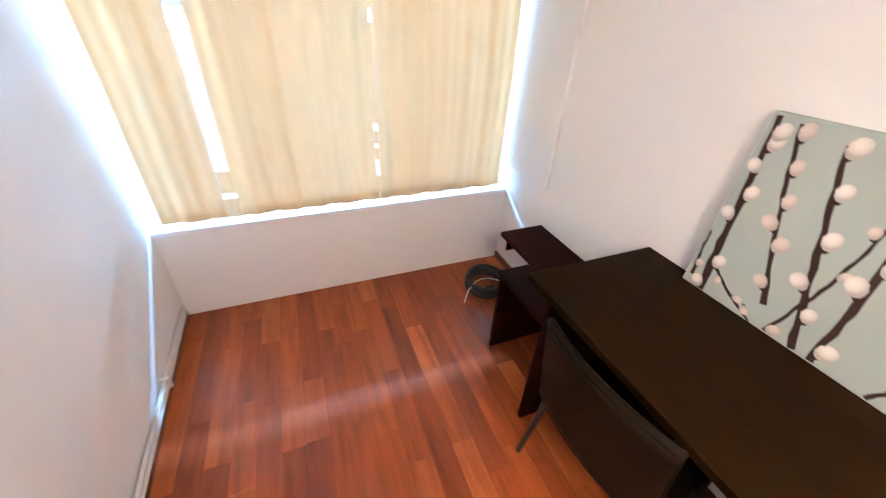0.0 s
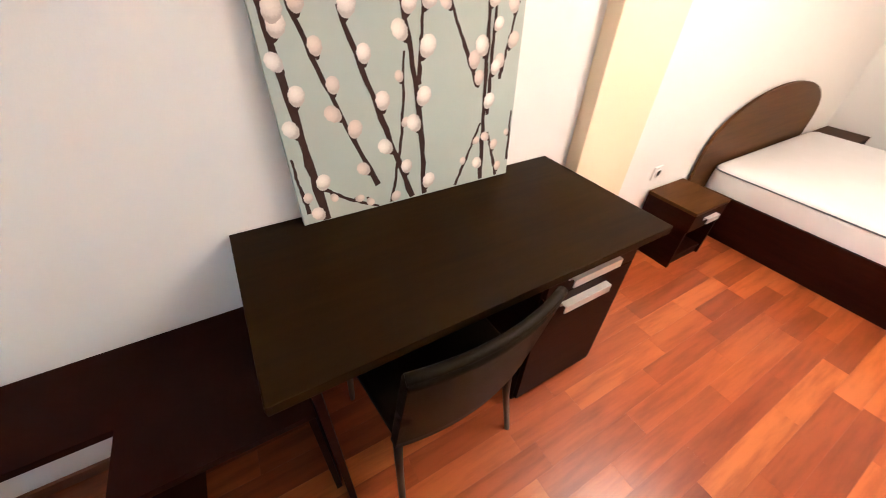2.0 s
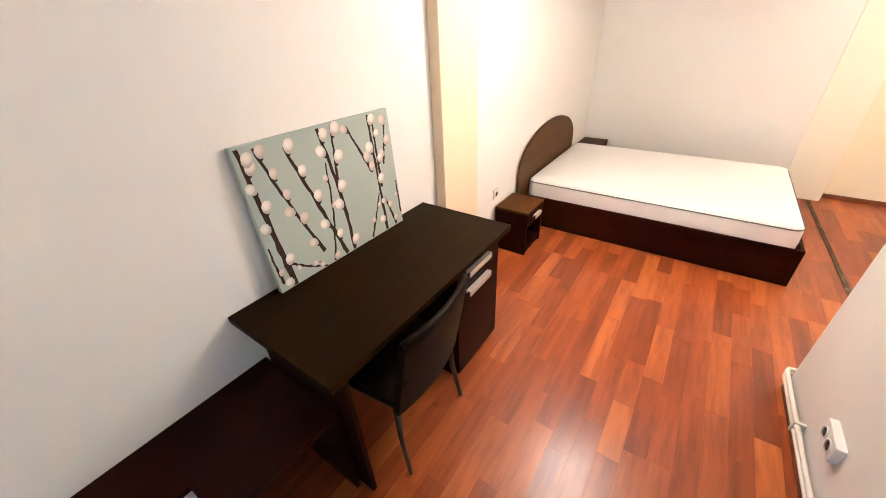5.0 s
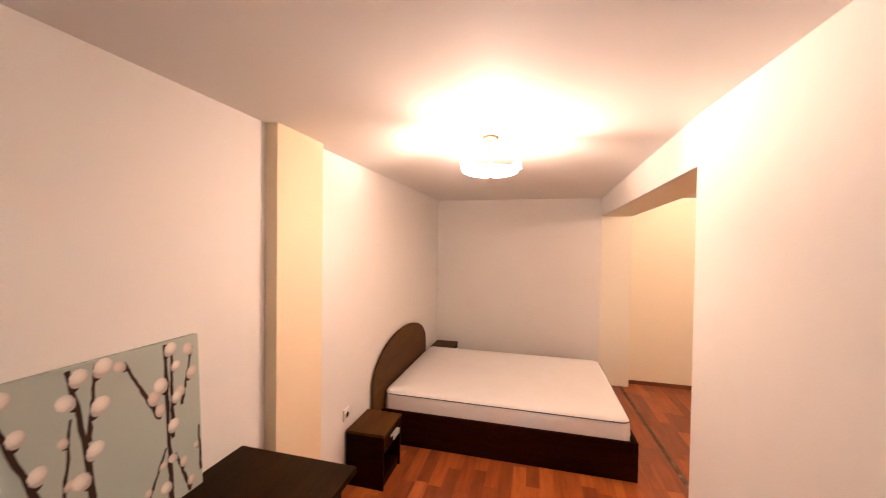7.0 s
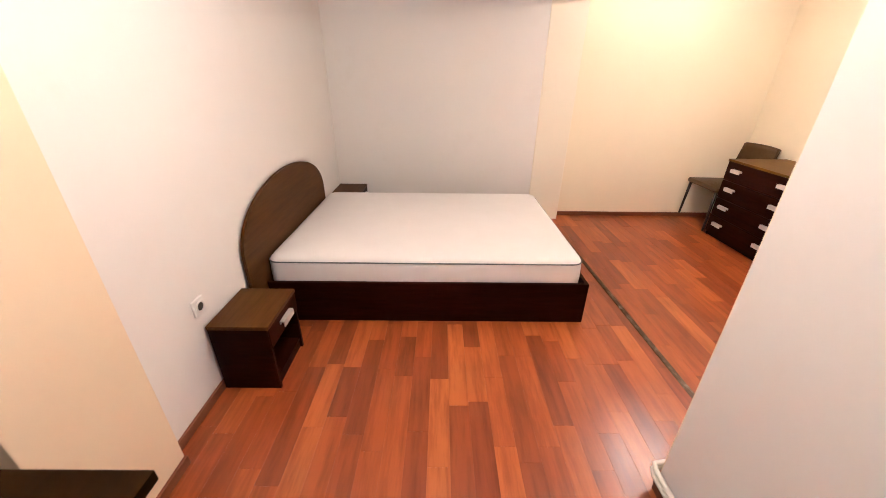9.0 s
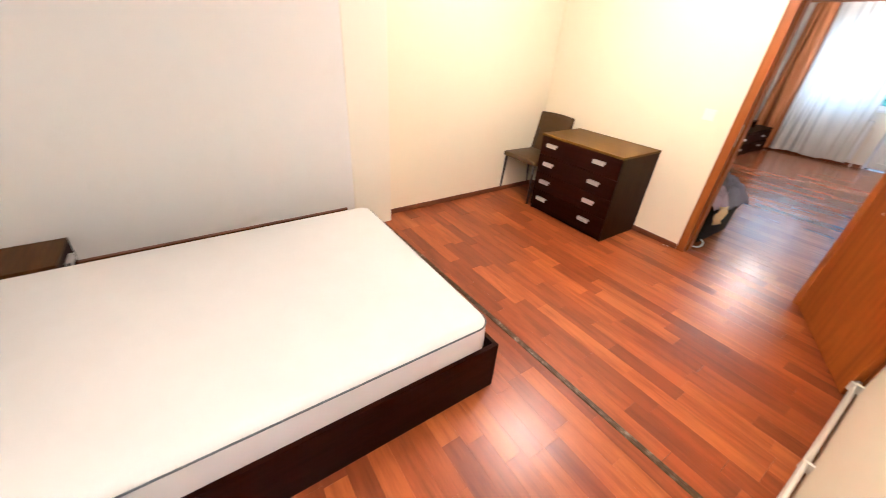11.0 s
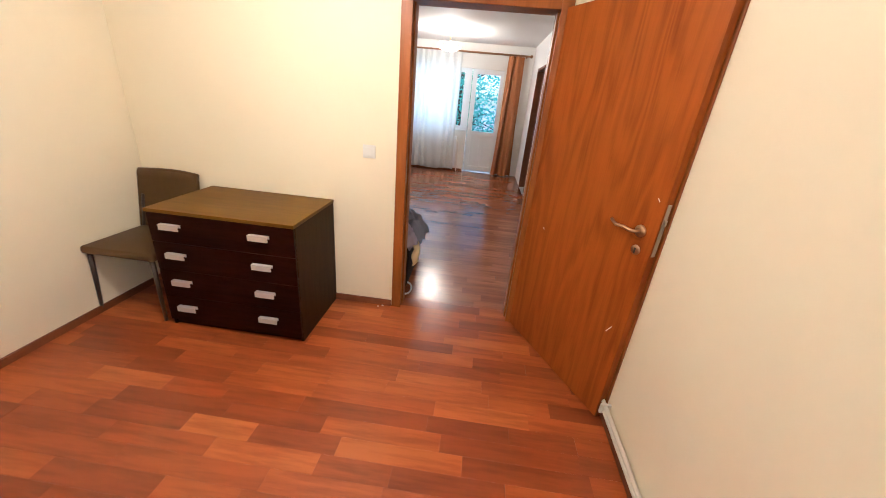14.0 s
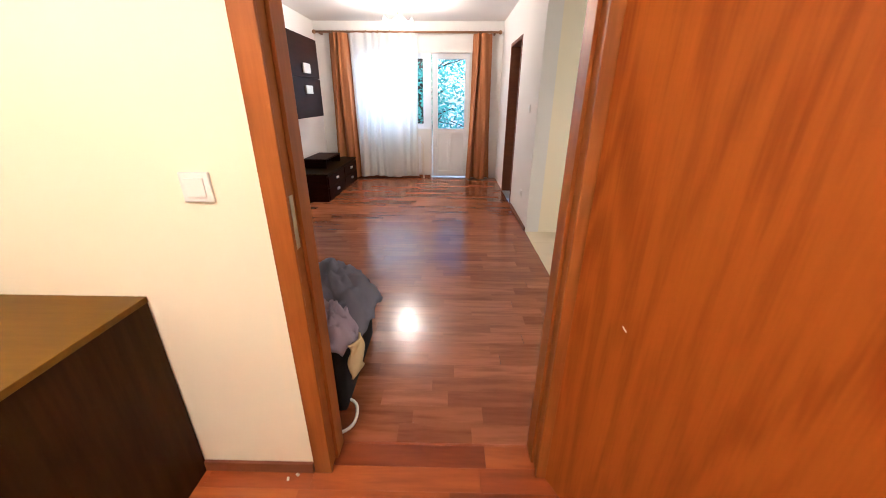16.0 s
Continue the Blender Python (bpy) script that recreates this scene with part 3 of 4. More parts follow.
def picture():
    """A canvas that leans on the wall from the desktop, painted with willow catkins."""
    w, h = 0.748, 0.58
    p = thing("canvas_picture", "unframed canvas of willow catkins leaning above the desk", "picture", at=(0.052, 1.36, 0.7905))
    p.matrix_world = pose(0.056, 1.362, 0.7905, 0, -2.6, 0)
    bm = box(-0.026, 0.0, 0, w, 0, h, 0.002)
    part("canvas", bm, CANVAS, p)
    rnd = random.Random(11)

    def place(u, v, lift):
        return (lift, u * w, v * h)

    def twig(points, r0, r1, lift, material):
        bm = bmesh.new()
        n = len(points)
        rows = []
        for k, (u, v) in enumerate(points):
            a, b = points[max(k - 1, 0)], points[min(k + 1, n - 1)]
            du, dv = (b[0] - a[0]) * w, (b[1] - a[1]) * h
            q = math.hypot(du, dv)
            r = r0 + (r1 - r0) * k / (n - 1)
            r *= rnd.uniform(0.95, 1.45)
            rows.append([bm.verts.new(place(u + s * r * -dv / q / w, v + s * r * du / q / h, lift)) for s in (-1, 1)])
        for a, b in zip(rows, rows[1:]):
            bm.faces.new((a[0], a[1], b[1], b[0]))
        bmesh.ops.recalc_face_normals(bm, faces=bm.faces[:])
        part("painted_twig", bm, material, p)

    def outline(name, squash, fringe=0.025):
        bm = bmesh.new()
        bm.faces.new([bm.verts.new((0.0, (1 + fringe * (-1) ** k) * math.cos(2 * math.pi * k / 44) * (1 - 0.10 * math.cos(2 * math.pi * k / 44)), squash * (1 + fringe * (-1) ** k + 0.05 * math.sin(1.3 * k)) * math.sin(2 * math.pi * k / 44))) for k in range(44)])
        bmesh.ops.recalc_face_normals(bm, faces=bm.faces[:])
        if bm.faces[:][0].normal.x < 0:
            bmesh.ops.reverse_faces(bm, faces=bm.faces[:])
        return bm

    fur = mesh_of("painted_catkin", outline("fur", 0.80), CATKIN)
    pink = mesh_of("painted_pink_catkin", outline("pink", 0.80), CATKIN_FAR)
    bud = mesh_of("painted_bud", outline("bud", 0.62, 0.0), TWIG)

    def oval(name, me, u, v, lift, angle, size):
        ob = new(name, me)
        ob.parent = p
        ob.matrix_local = pose(lift, u * w, v * h, math.degrees(angle), 0, 0) @ Matrix.Diagonal((1, size, size, 1))

    def spray(stems, far):
        for j, (u0, v0, u1, v1, bend, width, big, spots) in enumerate(stems):
            pts = []
            for k in range(17):
                s = k / 16
                pts.append((u0 + (u1 - u0) * s + bend * math.sin(math.pi * s) + rnd.uniform(-0.003, 0.003), v0 + (v1 - v0) * s))
            lift = 0.0005 + 0.00004 * j + (0 if far else 0.0005)
            twig(pts, width, width * 0.62, lift, TWIG_FAR if far == 2 else TWIG)
            lean = math.atan2((v1 - v0) * h, (u1 - u0) * w)
            for k, spot in enumerate(spots):
                s, side = abs(spot), (1 if spot > 0 else -1)
                i = min(int(s * 16), 15)
                f = s * 16 - i
                size = 1.09 * big * rnd.uniform(0.76, 0.98)
                a = lean - side * rnd.uniform(0.25, 0.6)
                nu, nv = math.sin(lean) * side, -math.cos(lean) * side
                u = pts[i][0] + (pts[i + 1][0] - pts[i][0]) * f + nu * (0.5 * width + 0.62 * size) / w
                v = pts[i][1] + (pts[i + 1][1] - pts[i][1]) * f + nv * (0.5 * width + 0.62 * size) / h
                u, v = min(max(u, 0.032), 0.968), min(max(v, 0.042), 0.958)
                bu, bv = u - 0.85 * size * math.cos(a) / w, v - 0.85 * size * math.sin(a) / h
                if 0.02 < bu < 0.98 and 0.025 < bv < 0.975:
                    oval("painted_bud", bud, bu, bv, lift + 0.0006 + 0.00002 * k, a, 0.55 * size)
                oval("painted_catkin", pink if far else fur, u, v, lift + 0.0008 + 0.00002 * k, a, size)

    # each stem: foot u, v; head u, v; bend; half-width; catkin size; spots along it, minus on the near side
    spray((
        (0.32, 0.13, 0.10, 0.97, -0.01, 0.0068, 0.024, (-0.14, 0.36, -0.48, 0.60, 0.78, 0.96)),
        (0.37, 0.01, 0.465, 0.75, 0.02, 0.0050, 0.018, (0.04, 0.58, -0.86)),
        (0.09, 0.19, 0.31, 0.006, -0.02, 0.0050, 0.017, (0.32, -0.7, 0.92)),
        (0.695, 0.01, 0.82, 0.36, 0.0, 0.0050, 0.016, (0.75, -0.4)),
        (0.93, 0.01, 0.86, 0.30, 0.0, 0.0055, 0.019, (0.2, 0.70, -0.95)),
        (0.79, 0.56, 0.65, 0.95, 0.0, 0.0060, 0.024, (0.08, 0.30, -0.99)),
        (0.90, 0.58, 0.965, 0.93, 0.0, 0.0048, 0.023, (-0.25, 0.55, -0.96)),
        (0.03, 0.06, 0.012, 0.35, -0.005, 0.0045, 0.016, (0.3,)),
        (0.99, 0.10, 0.985, 0.40, 0.0, 0.0045, 0.012, (-0.6,)),
    ), 1)
    spray((
        (0.09, 0.005, 0.025, 0.985, 0.0, 0.0110, 0.026, (-0.05, 0.21, -0.49, 0.62, -0.76, 0.88, 0.93)),
        (0.47, 0.01, 0.25, 0.93, 0.0, 0.0082, 0.027, (0.20, -0.36, 0.58, 0.80, 0.99)),
        (0.53, 0.01, 0.46, 0.985, 0.022, 0.0082, 0.027, (0.08, -0.43, 0.55, -0.85, 0.95)),
        (0.522, 0.60, 0.55, 0.985, 0.0, 0.0056, 0.028, (0.44, 0.94)),
        (0.836, 0.01, 0.826, 0.985, 0.0, 0.0078, 0.027, (-0.12, 0.48, -0.76, 0.965)),
        (0.85, 0.40, 0.858, 0.985, 0.0, 0.0056, 0.022, (0.42, 0.75)),
    ), 0)
    return p


desk()
low_shelf()
chair((0.365, 1.597, 0), 94, "brown faux leather chair tucked under the desk", CHAIR_COVER_SHADED, 0.405)
picture()


def cable_coil():
    c = thing("cable_coil", "black cable coil with white leads on the floor", "cable", at=(0.255, 0.345, 0))
    pts = []
    rnd = random.Random(4)
    for k in range(7 * 28):
        a = 2 * math.pi * k / 28
        turn = k / 28
        r = 0.118 + 0.012 * math.sin(turn * 2.3) + 0.006 * math.sin(a * 2 + turn)
        pts.append((r * math.cos(a), 1.05 * r * math.sin(a), 0.011 + 0.011 * turn + 0.003 * math.sin(3 * a)))
    part("cable", tube(pts, 0.010, 7), RUBBER, c, "coiled black cable", True)
    for j in range(3):
        pts = []
        for k in range(15):
            s = k / 14
            pts.append((-0.08 + 0.24 * s + 0.02 * j, 0.12 - 0.02 * j - 0.10 * math.sin(2.4 * s) + 0.05 * j * s, 0.10 * (1 - s) ** 0.7 + 0.006 + 0.03 * math.sin(math.pi * s)))
        part("lead", tube(pts, 0.0028, 6), PLASTIC, c, "thin white lead", True)
    plug = box(-0.03, 0.02, 0.05, 0.11, 0.02, 0.05, 0.006)
    part("power_adapter", plug, RUBBER, c)
    return c


cable_coil()


# ---- bed and nightstands ----
def bed():
    b = thing("bed", "dark wenge double bed with an arched headboard", "bed", at=(0, 3.858, 0))
    outline = []
    n = 28
    for k in range(n + 1):
        a = math.pi * k / n
        outline.append((0.568 - 0.734 * math.cos(a), 0.52 + 0.36 * math.sin(a) ** 0.9))
    bm = bmesh.new()
    shape = [(-0.166, 0.0)] + outline + [(1.302, 0.0)]
    f = bm.faces.new([bm.verts.new((0.0155, y, z)) for y, z in shape])
    for v in bmesh.ops.extrude_face_region(bm, geom=[f])["geom"]:
        if isinstance(v, bmesh.types.BMVert):
            v.co.x = 0.034
    bmesh.ops.recalc_face_normals(bm, faces=bm.faces[:])
    part("headboard", bm, WENGE_LIT, b, "arched dark headboard")
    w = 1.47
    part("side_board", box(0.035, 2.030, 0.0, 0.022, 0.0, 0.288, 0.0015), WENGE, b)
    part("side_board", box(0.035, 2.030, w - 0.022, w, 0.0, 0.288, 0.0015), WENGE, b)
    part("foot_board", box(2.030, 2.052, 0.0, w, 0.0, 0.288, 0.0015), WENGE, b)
    part("slat_base", box(0.035, 2.028, 0.024, w - 0.024, 0.17, 0.195), WENGE, b)
    return b


def mattress():
    m = thing("mattress", "bare off-white mattress with grey piping on the bed", "mattress", at=(0.037, 3.882, 0.196))
    L, W = 1.975, 1.42
    bm = bmesh.new()

    def rounded(t, out, r=0.075):
        """A point of the rounded plan outline at t from 0 to 1."""
        pts = []
        for cx, cy, a0 in ((L - r, W - r, 0), (r, W - r, 90), (r, r, 180), (L - r, r, 270)):
            for k in range(7):
                a = radians(a0 + 15 * k)
                pts.append((cx + (r + out) * math.cos(a), cy + (r + out) * math.sin(a)))
        q = t * len(pts)
        i = int(q) % len(pts)
        f = q - int(q)
        a, b = pts[i], pts[(i + 1) % len(pts)]
        return a[0] + (b[0] - a[0]) * f, a[1] + (b[1] - a[1]) * f

    n = 112
    prof = [(-0.03, 0.0), (-0.006, 0.012), (0.0, 0.04), (0.004, 0.12), (0.0, 0.195), (-0.004, 0.220), (-0.016, 0.240), (-0.045, 0.250)]
    rings = []
    for out, z in prof:
        rings.append([bm.verts.new((*rounded(k / n, out), z + (0.0025 * math.sin(k * 0.9) if 0.02 < z < 0.2 else 0))) for k in range(n)])
    for a, b in zip(rings, rings[1:]):
        for k in range(n):
            bm.faces.new((a[k], a[(k + 1) % n], b[(k + 1) % n], b[k]))
    bm.faces.new(rings[0][::-1])
    for s in (0.8, 0.55, 0.3, 0.1):
        ring = []
        base = rings[len(prof) - 1]
        for v in base:
            x, y = L / 2 + (v.co.x - L / 2) * s, W / 2 + (v.co.y - W / 2) * s
            ring.append(bm.verts.new((x, y, 0.251 + 0.008 * (1 - s) + 0.004 * noise.noise((x * 3, y * 3, 0)))))
        prev = rings[-1]
        for k in range(n):
            bm.faces.new((prev[k], prev[(k + 1) % n], ring[(k + 1) % n], ring[k]))
        rings.append(ring)
    bm.faces.new(rings[-1])
    bmesh.ops.recalc_face_normals(bm, faces=bm.faces[:])
    part("cover", bm, MATTRESS, m, "off-white quilted ticking", True)
    for z, out in ((0.220, -0.001), (0.028, -0.002)):
        part("piping", tube([(*rounded(k / n, out), z) for k in range(n)], 0.0042, 6, None, True), PIPING, m, "grey piping", True)
    for sx in (0.5, 1.4):
        part("grip_loop", box(sx, sx + 0.16, -0.007, 0.0, 0.06, 0.085, 0.002), MATTRESS, m)
    return m


def nightstand(y, label):
    s = thing("nightstand", label, "nightstand", "wenge nightstands", at=(0.0, y, 0))
    w, d, h = 0.34, 0.30, 0.392
    part("top", box(0.016, d + 0.008, 0, w, h - 0.02, h, 0.002), WENGE_LIT, s)
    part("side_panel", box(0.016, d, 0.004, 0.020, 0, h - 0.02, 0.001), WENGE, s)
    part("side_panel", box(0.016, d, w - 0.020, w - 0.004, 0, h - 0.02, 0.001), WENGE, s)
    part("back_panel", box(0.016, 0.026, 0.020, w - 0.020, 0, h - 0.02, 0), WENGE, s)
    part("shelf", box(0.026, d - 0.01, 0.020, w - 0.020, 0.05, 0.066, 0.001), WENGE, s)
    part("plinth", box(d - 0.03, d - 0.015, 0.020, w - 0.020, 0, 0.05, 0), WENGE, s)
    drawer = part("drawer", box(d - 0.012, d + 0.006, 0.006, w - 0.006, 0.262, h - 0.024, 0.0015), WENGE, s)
    box_ = box(0.03, d - 0.012, 0.022, w - 0.022, 0.264, 0.34, 0)
    part("drawer_box", box_, WENGE, drawer)
    bar_handle(drawer, d + 0.006, w * 0.52, 0.315, 0.12, "+x")
    return s


bed()
mattress()
board = thing("side_board", "spare dark brown bed board standing between bed and wall", "board", at=(0.33, 5.62, 0))
part("board_panel", box(0, 1.64, 0, 0.022, 0, 0.28, 0.0015), WENGE_LIT, board)
part("board_edge", box(0, 1.64, -0.001, 0.023, 0.28, 0.2865, 0.001), BASEWOOD, board, "reddish brown edge band")
nightstand(3.282, "dark wenge nightstand with an open shelf beside the bed")
nightstand(5.415, "dark wenge nightstand in the corner by the wall")


# ---- wall fittings ----
def socket(at, turn, n, label):
    """Sockets on a wall; local +x is out of the wall, rows of wells along local y."""
    s = thing("wall_socket", label, "socket", "", at, turn)
    w = 0.034 * n + 0.006
    part("plate", box(0, 0.032 if n > 1 else 0.012, -w, w, -0.041, 0.041, 0.006), PLASTIC, s)
    f = 0.032 if n > 1 else 0.012
    for k in range(n):
        y = (k - (n - 1) / 2) * 0.064
        bm = lathe([(0.021, 0.0), (0.026, 0.0), (0.026, 0.006), (0.0215, 0.006)], 20)
        bm.transform(pose(f, y, 0, 0, 90, 0))
        well = part("well_rim", bm, PLASTIC, s, "", True)
        bm = lathe([(0.0, 0.0015), (0.0205, 0.0015)], 20)
        bm.transform(pose(f, y, 0, 0, 90, 0))
        part("well", bm, HOLE, well)
    return s


socket((EAST0 + (EAST1 - EAST0) * 2.25 / OPEN_Y, 2.25, 0.30), 180, 2, "white plastic double wall socket above the cable pipes")
socket((0.0, 3.30, 0.497), 0, 1, "white plastic round wall socket above the nightstand")


def switch():
    s = thing("light_switch", "white plastic light switch beside the door", "switch", at=(DOORX, 4.285, 1.117))
    part("plate", box(-0.010, 0, -0.041, 0.041, -0.041, 0.041, 0.004), PLASTIC, s)
    part("rocker", box(-0.015, -0.010, -0.026, 0.026, -0.026, 0.026, 0.002), PLASTIC, s)
    return s


switch()


def pipes():
    p = thing("cable_pipes", "pair of cream painted pipes along the wall foot", "pipe")
    for k, z in enumerate((0.082, 0.112)):
        e = 0.016 + 0.012
        pts = [(EAST0 - e, 0.1, z), (EAST1 - e, OPEN_Y - 0.004, z), (EAST1 - e + 0.01, OPEN_Y + 0.022, z), (EAST1 + 0.02, OPEN_Y + 0.028, z), (DOORX - 0.03, FACE[3] + 0.028, z)]
        part("pipe", tube(pts, 0.0105, 10), PIPE, p, "", True)
    for y in (0.6, 1.5, 2.45):
        x = EAST0 + (EAST1 - EAST0) * y / OPEN_Y
        part("clip", box(x - 0.044, x, y, y + 0.016, 0.066, 0.128, 0.003), PIPE, p)
    for x in (2.85, 3.6):
        part("clip", box(x, x + 0.016, 2.77, 2.828, 0.070, 0.124, 0.003), PIPE, p)
    return p


pipes()


# ---- lamps ----
def ceiling_lamp(x, y, ceil, drop, r, label, low, lobes):
    """A pendant bowl whose glass rim is folded up into lobes (degrees, half-width, height)."""
    c = thing("ceiling_lamp", label, "lamp", "glass bowl ceiling lamps", at=(x, y, ceil))
    part("canopy", lathe([(0.0, -0.022), (0.03, -0.022), (0.045, -0.012), (0.048, 0.0)], 24), BRASS, c, "brass canopy", True)
    part("stem", tube([(0, 0, -0.02), (0, 0, -drop + 0.02)], 0.006, 8), BRASS, c, "", True)

    def wavy(k, a, rr, zz):
        s, up = (rr / r) ** 2, low
        for at, half, high in lobes:
            d = (math.degrees(a) - at + 180) % 360 - 180
            up += high * math.exp(-0.5 * (d / half) ** 2)
        return rr * (1 - 0.6 * s * (up - low)), zz + up * s

    prof = [(0.012, 0.0)] + [(r * t, 0.08 * t ** 2.2) for t in (0.2, 0.4, 0.55, 0.7, 0.85, 1.0)]
    bm = lathe([(a, b - drop - 0.045) for a, b in prof], 120, (0, 0, 0), None, wavy)
    part("glass_shade", bm, SHADE, c, "wavy-edged frosted glass bowl", True)
    part("finial", lathe([(0.0, -0.016), (0.009, -0.010), (0.012, 0.0), (0.0, 0.006)], 16, (0, 0, -drop - 0.045)), BRASS, c, "", True)
    return c


ceiling_lamp(1.05, 2.95, CEILING, 0.17, 0.17, "frosted glass bowl lamp, lit, under the bedroom ceiling", -0.050, ((-138, 15, 0.10), (-174, 12, 0.055), (137, 6, 0.09), (90, 12, 0.05), (14, 8, 0.11)))
ceiling_lamp(3.25, 4.35, CEILING, 0.17, 0.17, "frosted glass bowl lamp, lit, under the alcove ceiling", -0.010, ((50, 10, 0.06), (0, 30, 0.028), (-40, 10, 0.06), (140, 12, 0.06), (215, 15, 0.06)))
ceiling_lamp(8.75, 4.28, LIV_H, 0.27, 0.19, "frosted glass bowl lamp, lit, hanging in the living room", -0.03, tuple((d, 15, 0.07) for d in (-22, 50, 122, 194, 266)))


# ---- window with its curtain ----
def window(name, x0, x1, z0, z1, y, label, mullions):
    w = tagged(new(name), label, "window", "", "structure")
    w.location = (0, y, 0)
    f = 0.06
    part("window_frame", box(x0, x1, -0.035, 0.035, z0, z0 + f, 0.004), UPVC, w)
    part("window_frame", box(x0, x1, -0.035, 0.035, z1 - f, z1, 0.004), UPVC, w)
    xs = [x0] + list(mullions) + [x1 - f]
    for x in xs:
        part("window_frame", box(x, x + f, -0.034, 0.034, z0 + f, z1 - f, 0.004), UPVC, w)
    for a, b in zip(xs, xs[1:]):
        p = part("pane", box(a + f, b, -0.004, 0.004, z0 + f, z1 - f), GLASS, w)
        p.visible_shadow = False
    return w


window("window_1", 0.0, EAST0, 0.556, 2.2, -0.185, "white plastic window behind the cream curtain", (0.66, 1.34))

# Kitchen window out of view, added as the fill lamp's opening.
window("window_3", 5.2, 6.4, 0.95, 2.05, 0.42, "unseen white plastic window added to the kitchen", (5.77,))

rail = thing("curtain_rail", "white curtain rail above the bedroom window", "curtain rail", at=(0, 0.0, CEILING - 0.02))
part("rail", box(0.02, EAST0 - 0.02, -0.015, 0.015, -0.005, 0.0195, 0.003), UPVC, rail)


def cream_curtain():
    c = thing("curtain", "cream curtain panels drawn across the bedroom window", "curtain", at=(0, 0.016, 0))
    z0, z1 = 0.592, CEILING - 0.026
    cuts = (0.055, 0.87, 1.65, 1.985)
    rnd = random.Random(8)
    for j in range(3):
        slit = (0.0, 0.011, 0.030, 0.0)
        a, b = cuts[j] + slit[j], cuts[j + 1] - slit[j + 1]
        ph = rnd.uniform(0, 6)

        def fold(u, v):
            x = a + (b - a) * u
            d = 0.020 * math.sin(x * 38 + ph + 0.5 * math.sin(5 * x)) + 0.008 * math.sin(x * 91 + 2 * ph)
            return (x + 0.004 * math.sin(9 * v + ph), d * (0.35 + 0.65 * v), z0 + (z1 - z0) * v + 0.0015 * math.sin(x * 23 + ph) * (1 - v))

        part("curtain_panel", sheet(fold, 110 if b - a > 0.5 else 60, 10), DRAPE_CREAM, c, "", True)
        hem = sheet(lambda u, v: (fold(u, 0)[0], fold(u, 0)[1] + 0.003, fold(u, 0)[2] + 0.05 * v), 110, 1)
        part("hem", hem, DRAPE_CREAM, c)
    # seams where neighbouring panels are pinned together, leaving slits of daylight between
    for x, half, spans in ((0.87, 0.013, ((0.592, 0.74), (0.84, 0.905), (0.93, 1.0), (1.04, 1.5), (1.56, 2.28))), (1.65, 0.032, ((0.592, 0.70), (0.73, 0.845)))):
        for s0, s1 in spans:
            part("pinned_seam", sheet(lambda u, v: (x - half + 2 * half * u, 0.006 + 0.004 * math.sin(6 * u), s0 + (s1 - s0) * v), 4, 4), DRAPE_CREAM, c)
    return c


cream_curtain()


# ---- alcove: chest of drawers, chair, door ----
def chest():
    c = thing("chest_of_drawers", "dark wenge chest of four drawers against the cream wall", "chest of drawers", at=(3.880, 4.534, 0))
    d, w, h = 0.550, 0.86, 0.775
    part("top", box(-0.006, d, -0.004, w + 0.004, h - 0.02, h, 0.002), CHEST_TOP_LIT, c)
    part("side_panel", box(0.018, d, 0, 0.018, 0, h - 0.02, 0.001), CHEST_SIDE_LIT, c)
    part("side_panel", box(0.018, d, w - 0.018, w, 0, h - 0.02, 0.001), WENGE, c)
    part("back_panel", box(d - 0.012, d - 0.002, 0.018, w - 0.018, 0, h - 0.02), WENGE, c)
    part("plinth", box(0.03, 0.045, 0.018, w - 0.018, 0, 0.05), WENGE, c)
    step = (h - 0.02 - 0.042) / 4
    for k in range(4):
        z0 = 0.042 + k * step
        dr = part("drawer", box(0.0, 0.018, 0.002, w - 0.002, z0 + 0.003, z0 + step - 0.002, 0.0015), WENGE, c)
        for y in (0.20, 0.72):
            bar_handle(dr, 0.0, y, z0 + step * 0.55, 0.115, "-x")
    return c


chest()
chair((4.115, 5.685, 0), 90, "brown faux leather chair in the corner behind the chest", CHAIR_COVER_LIT)


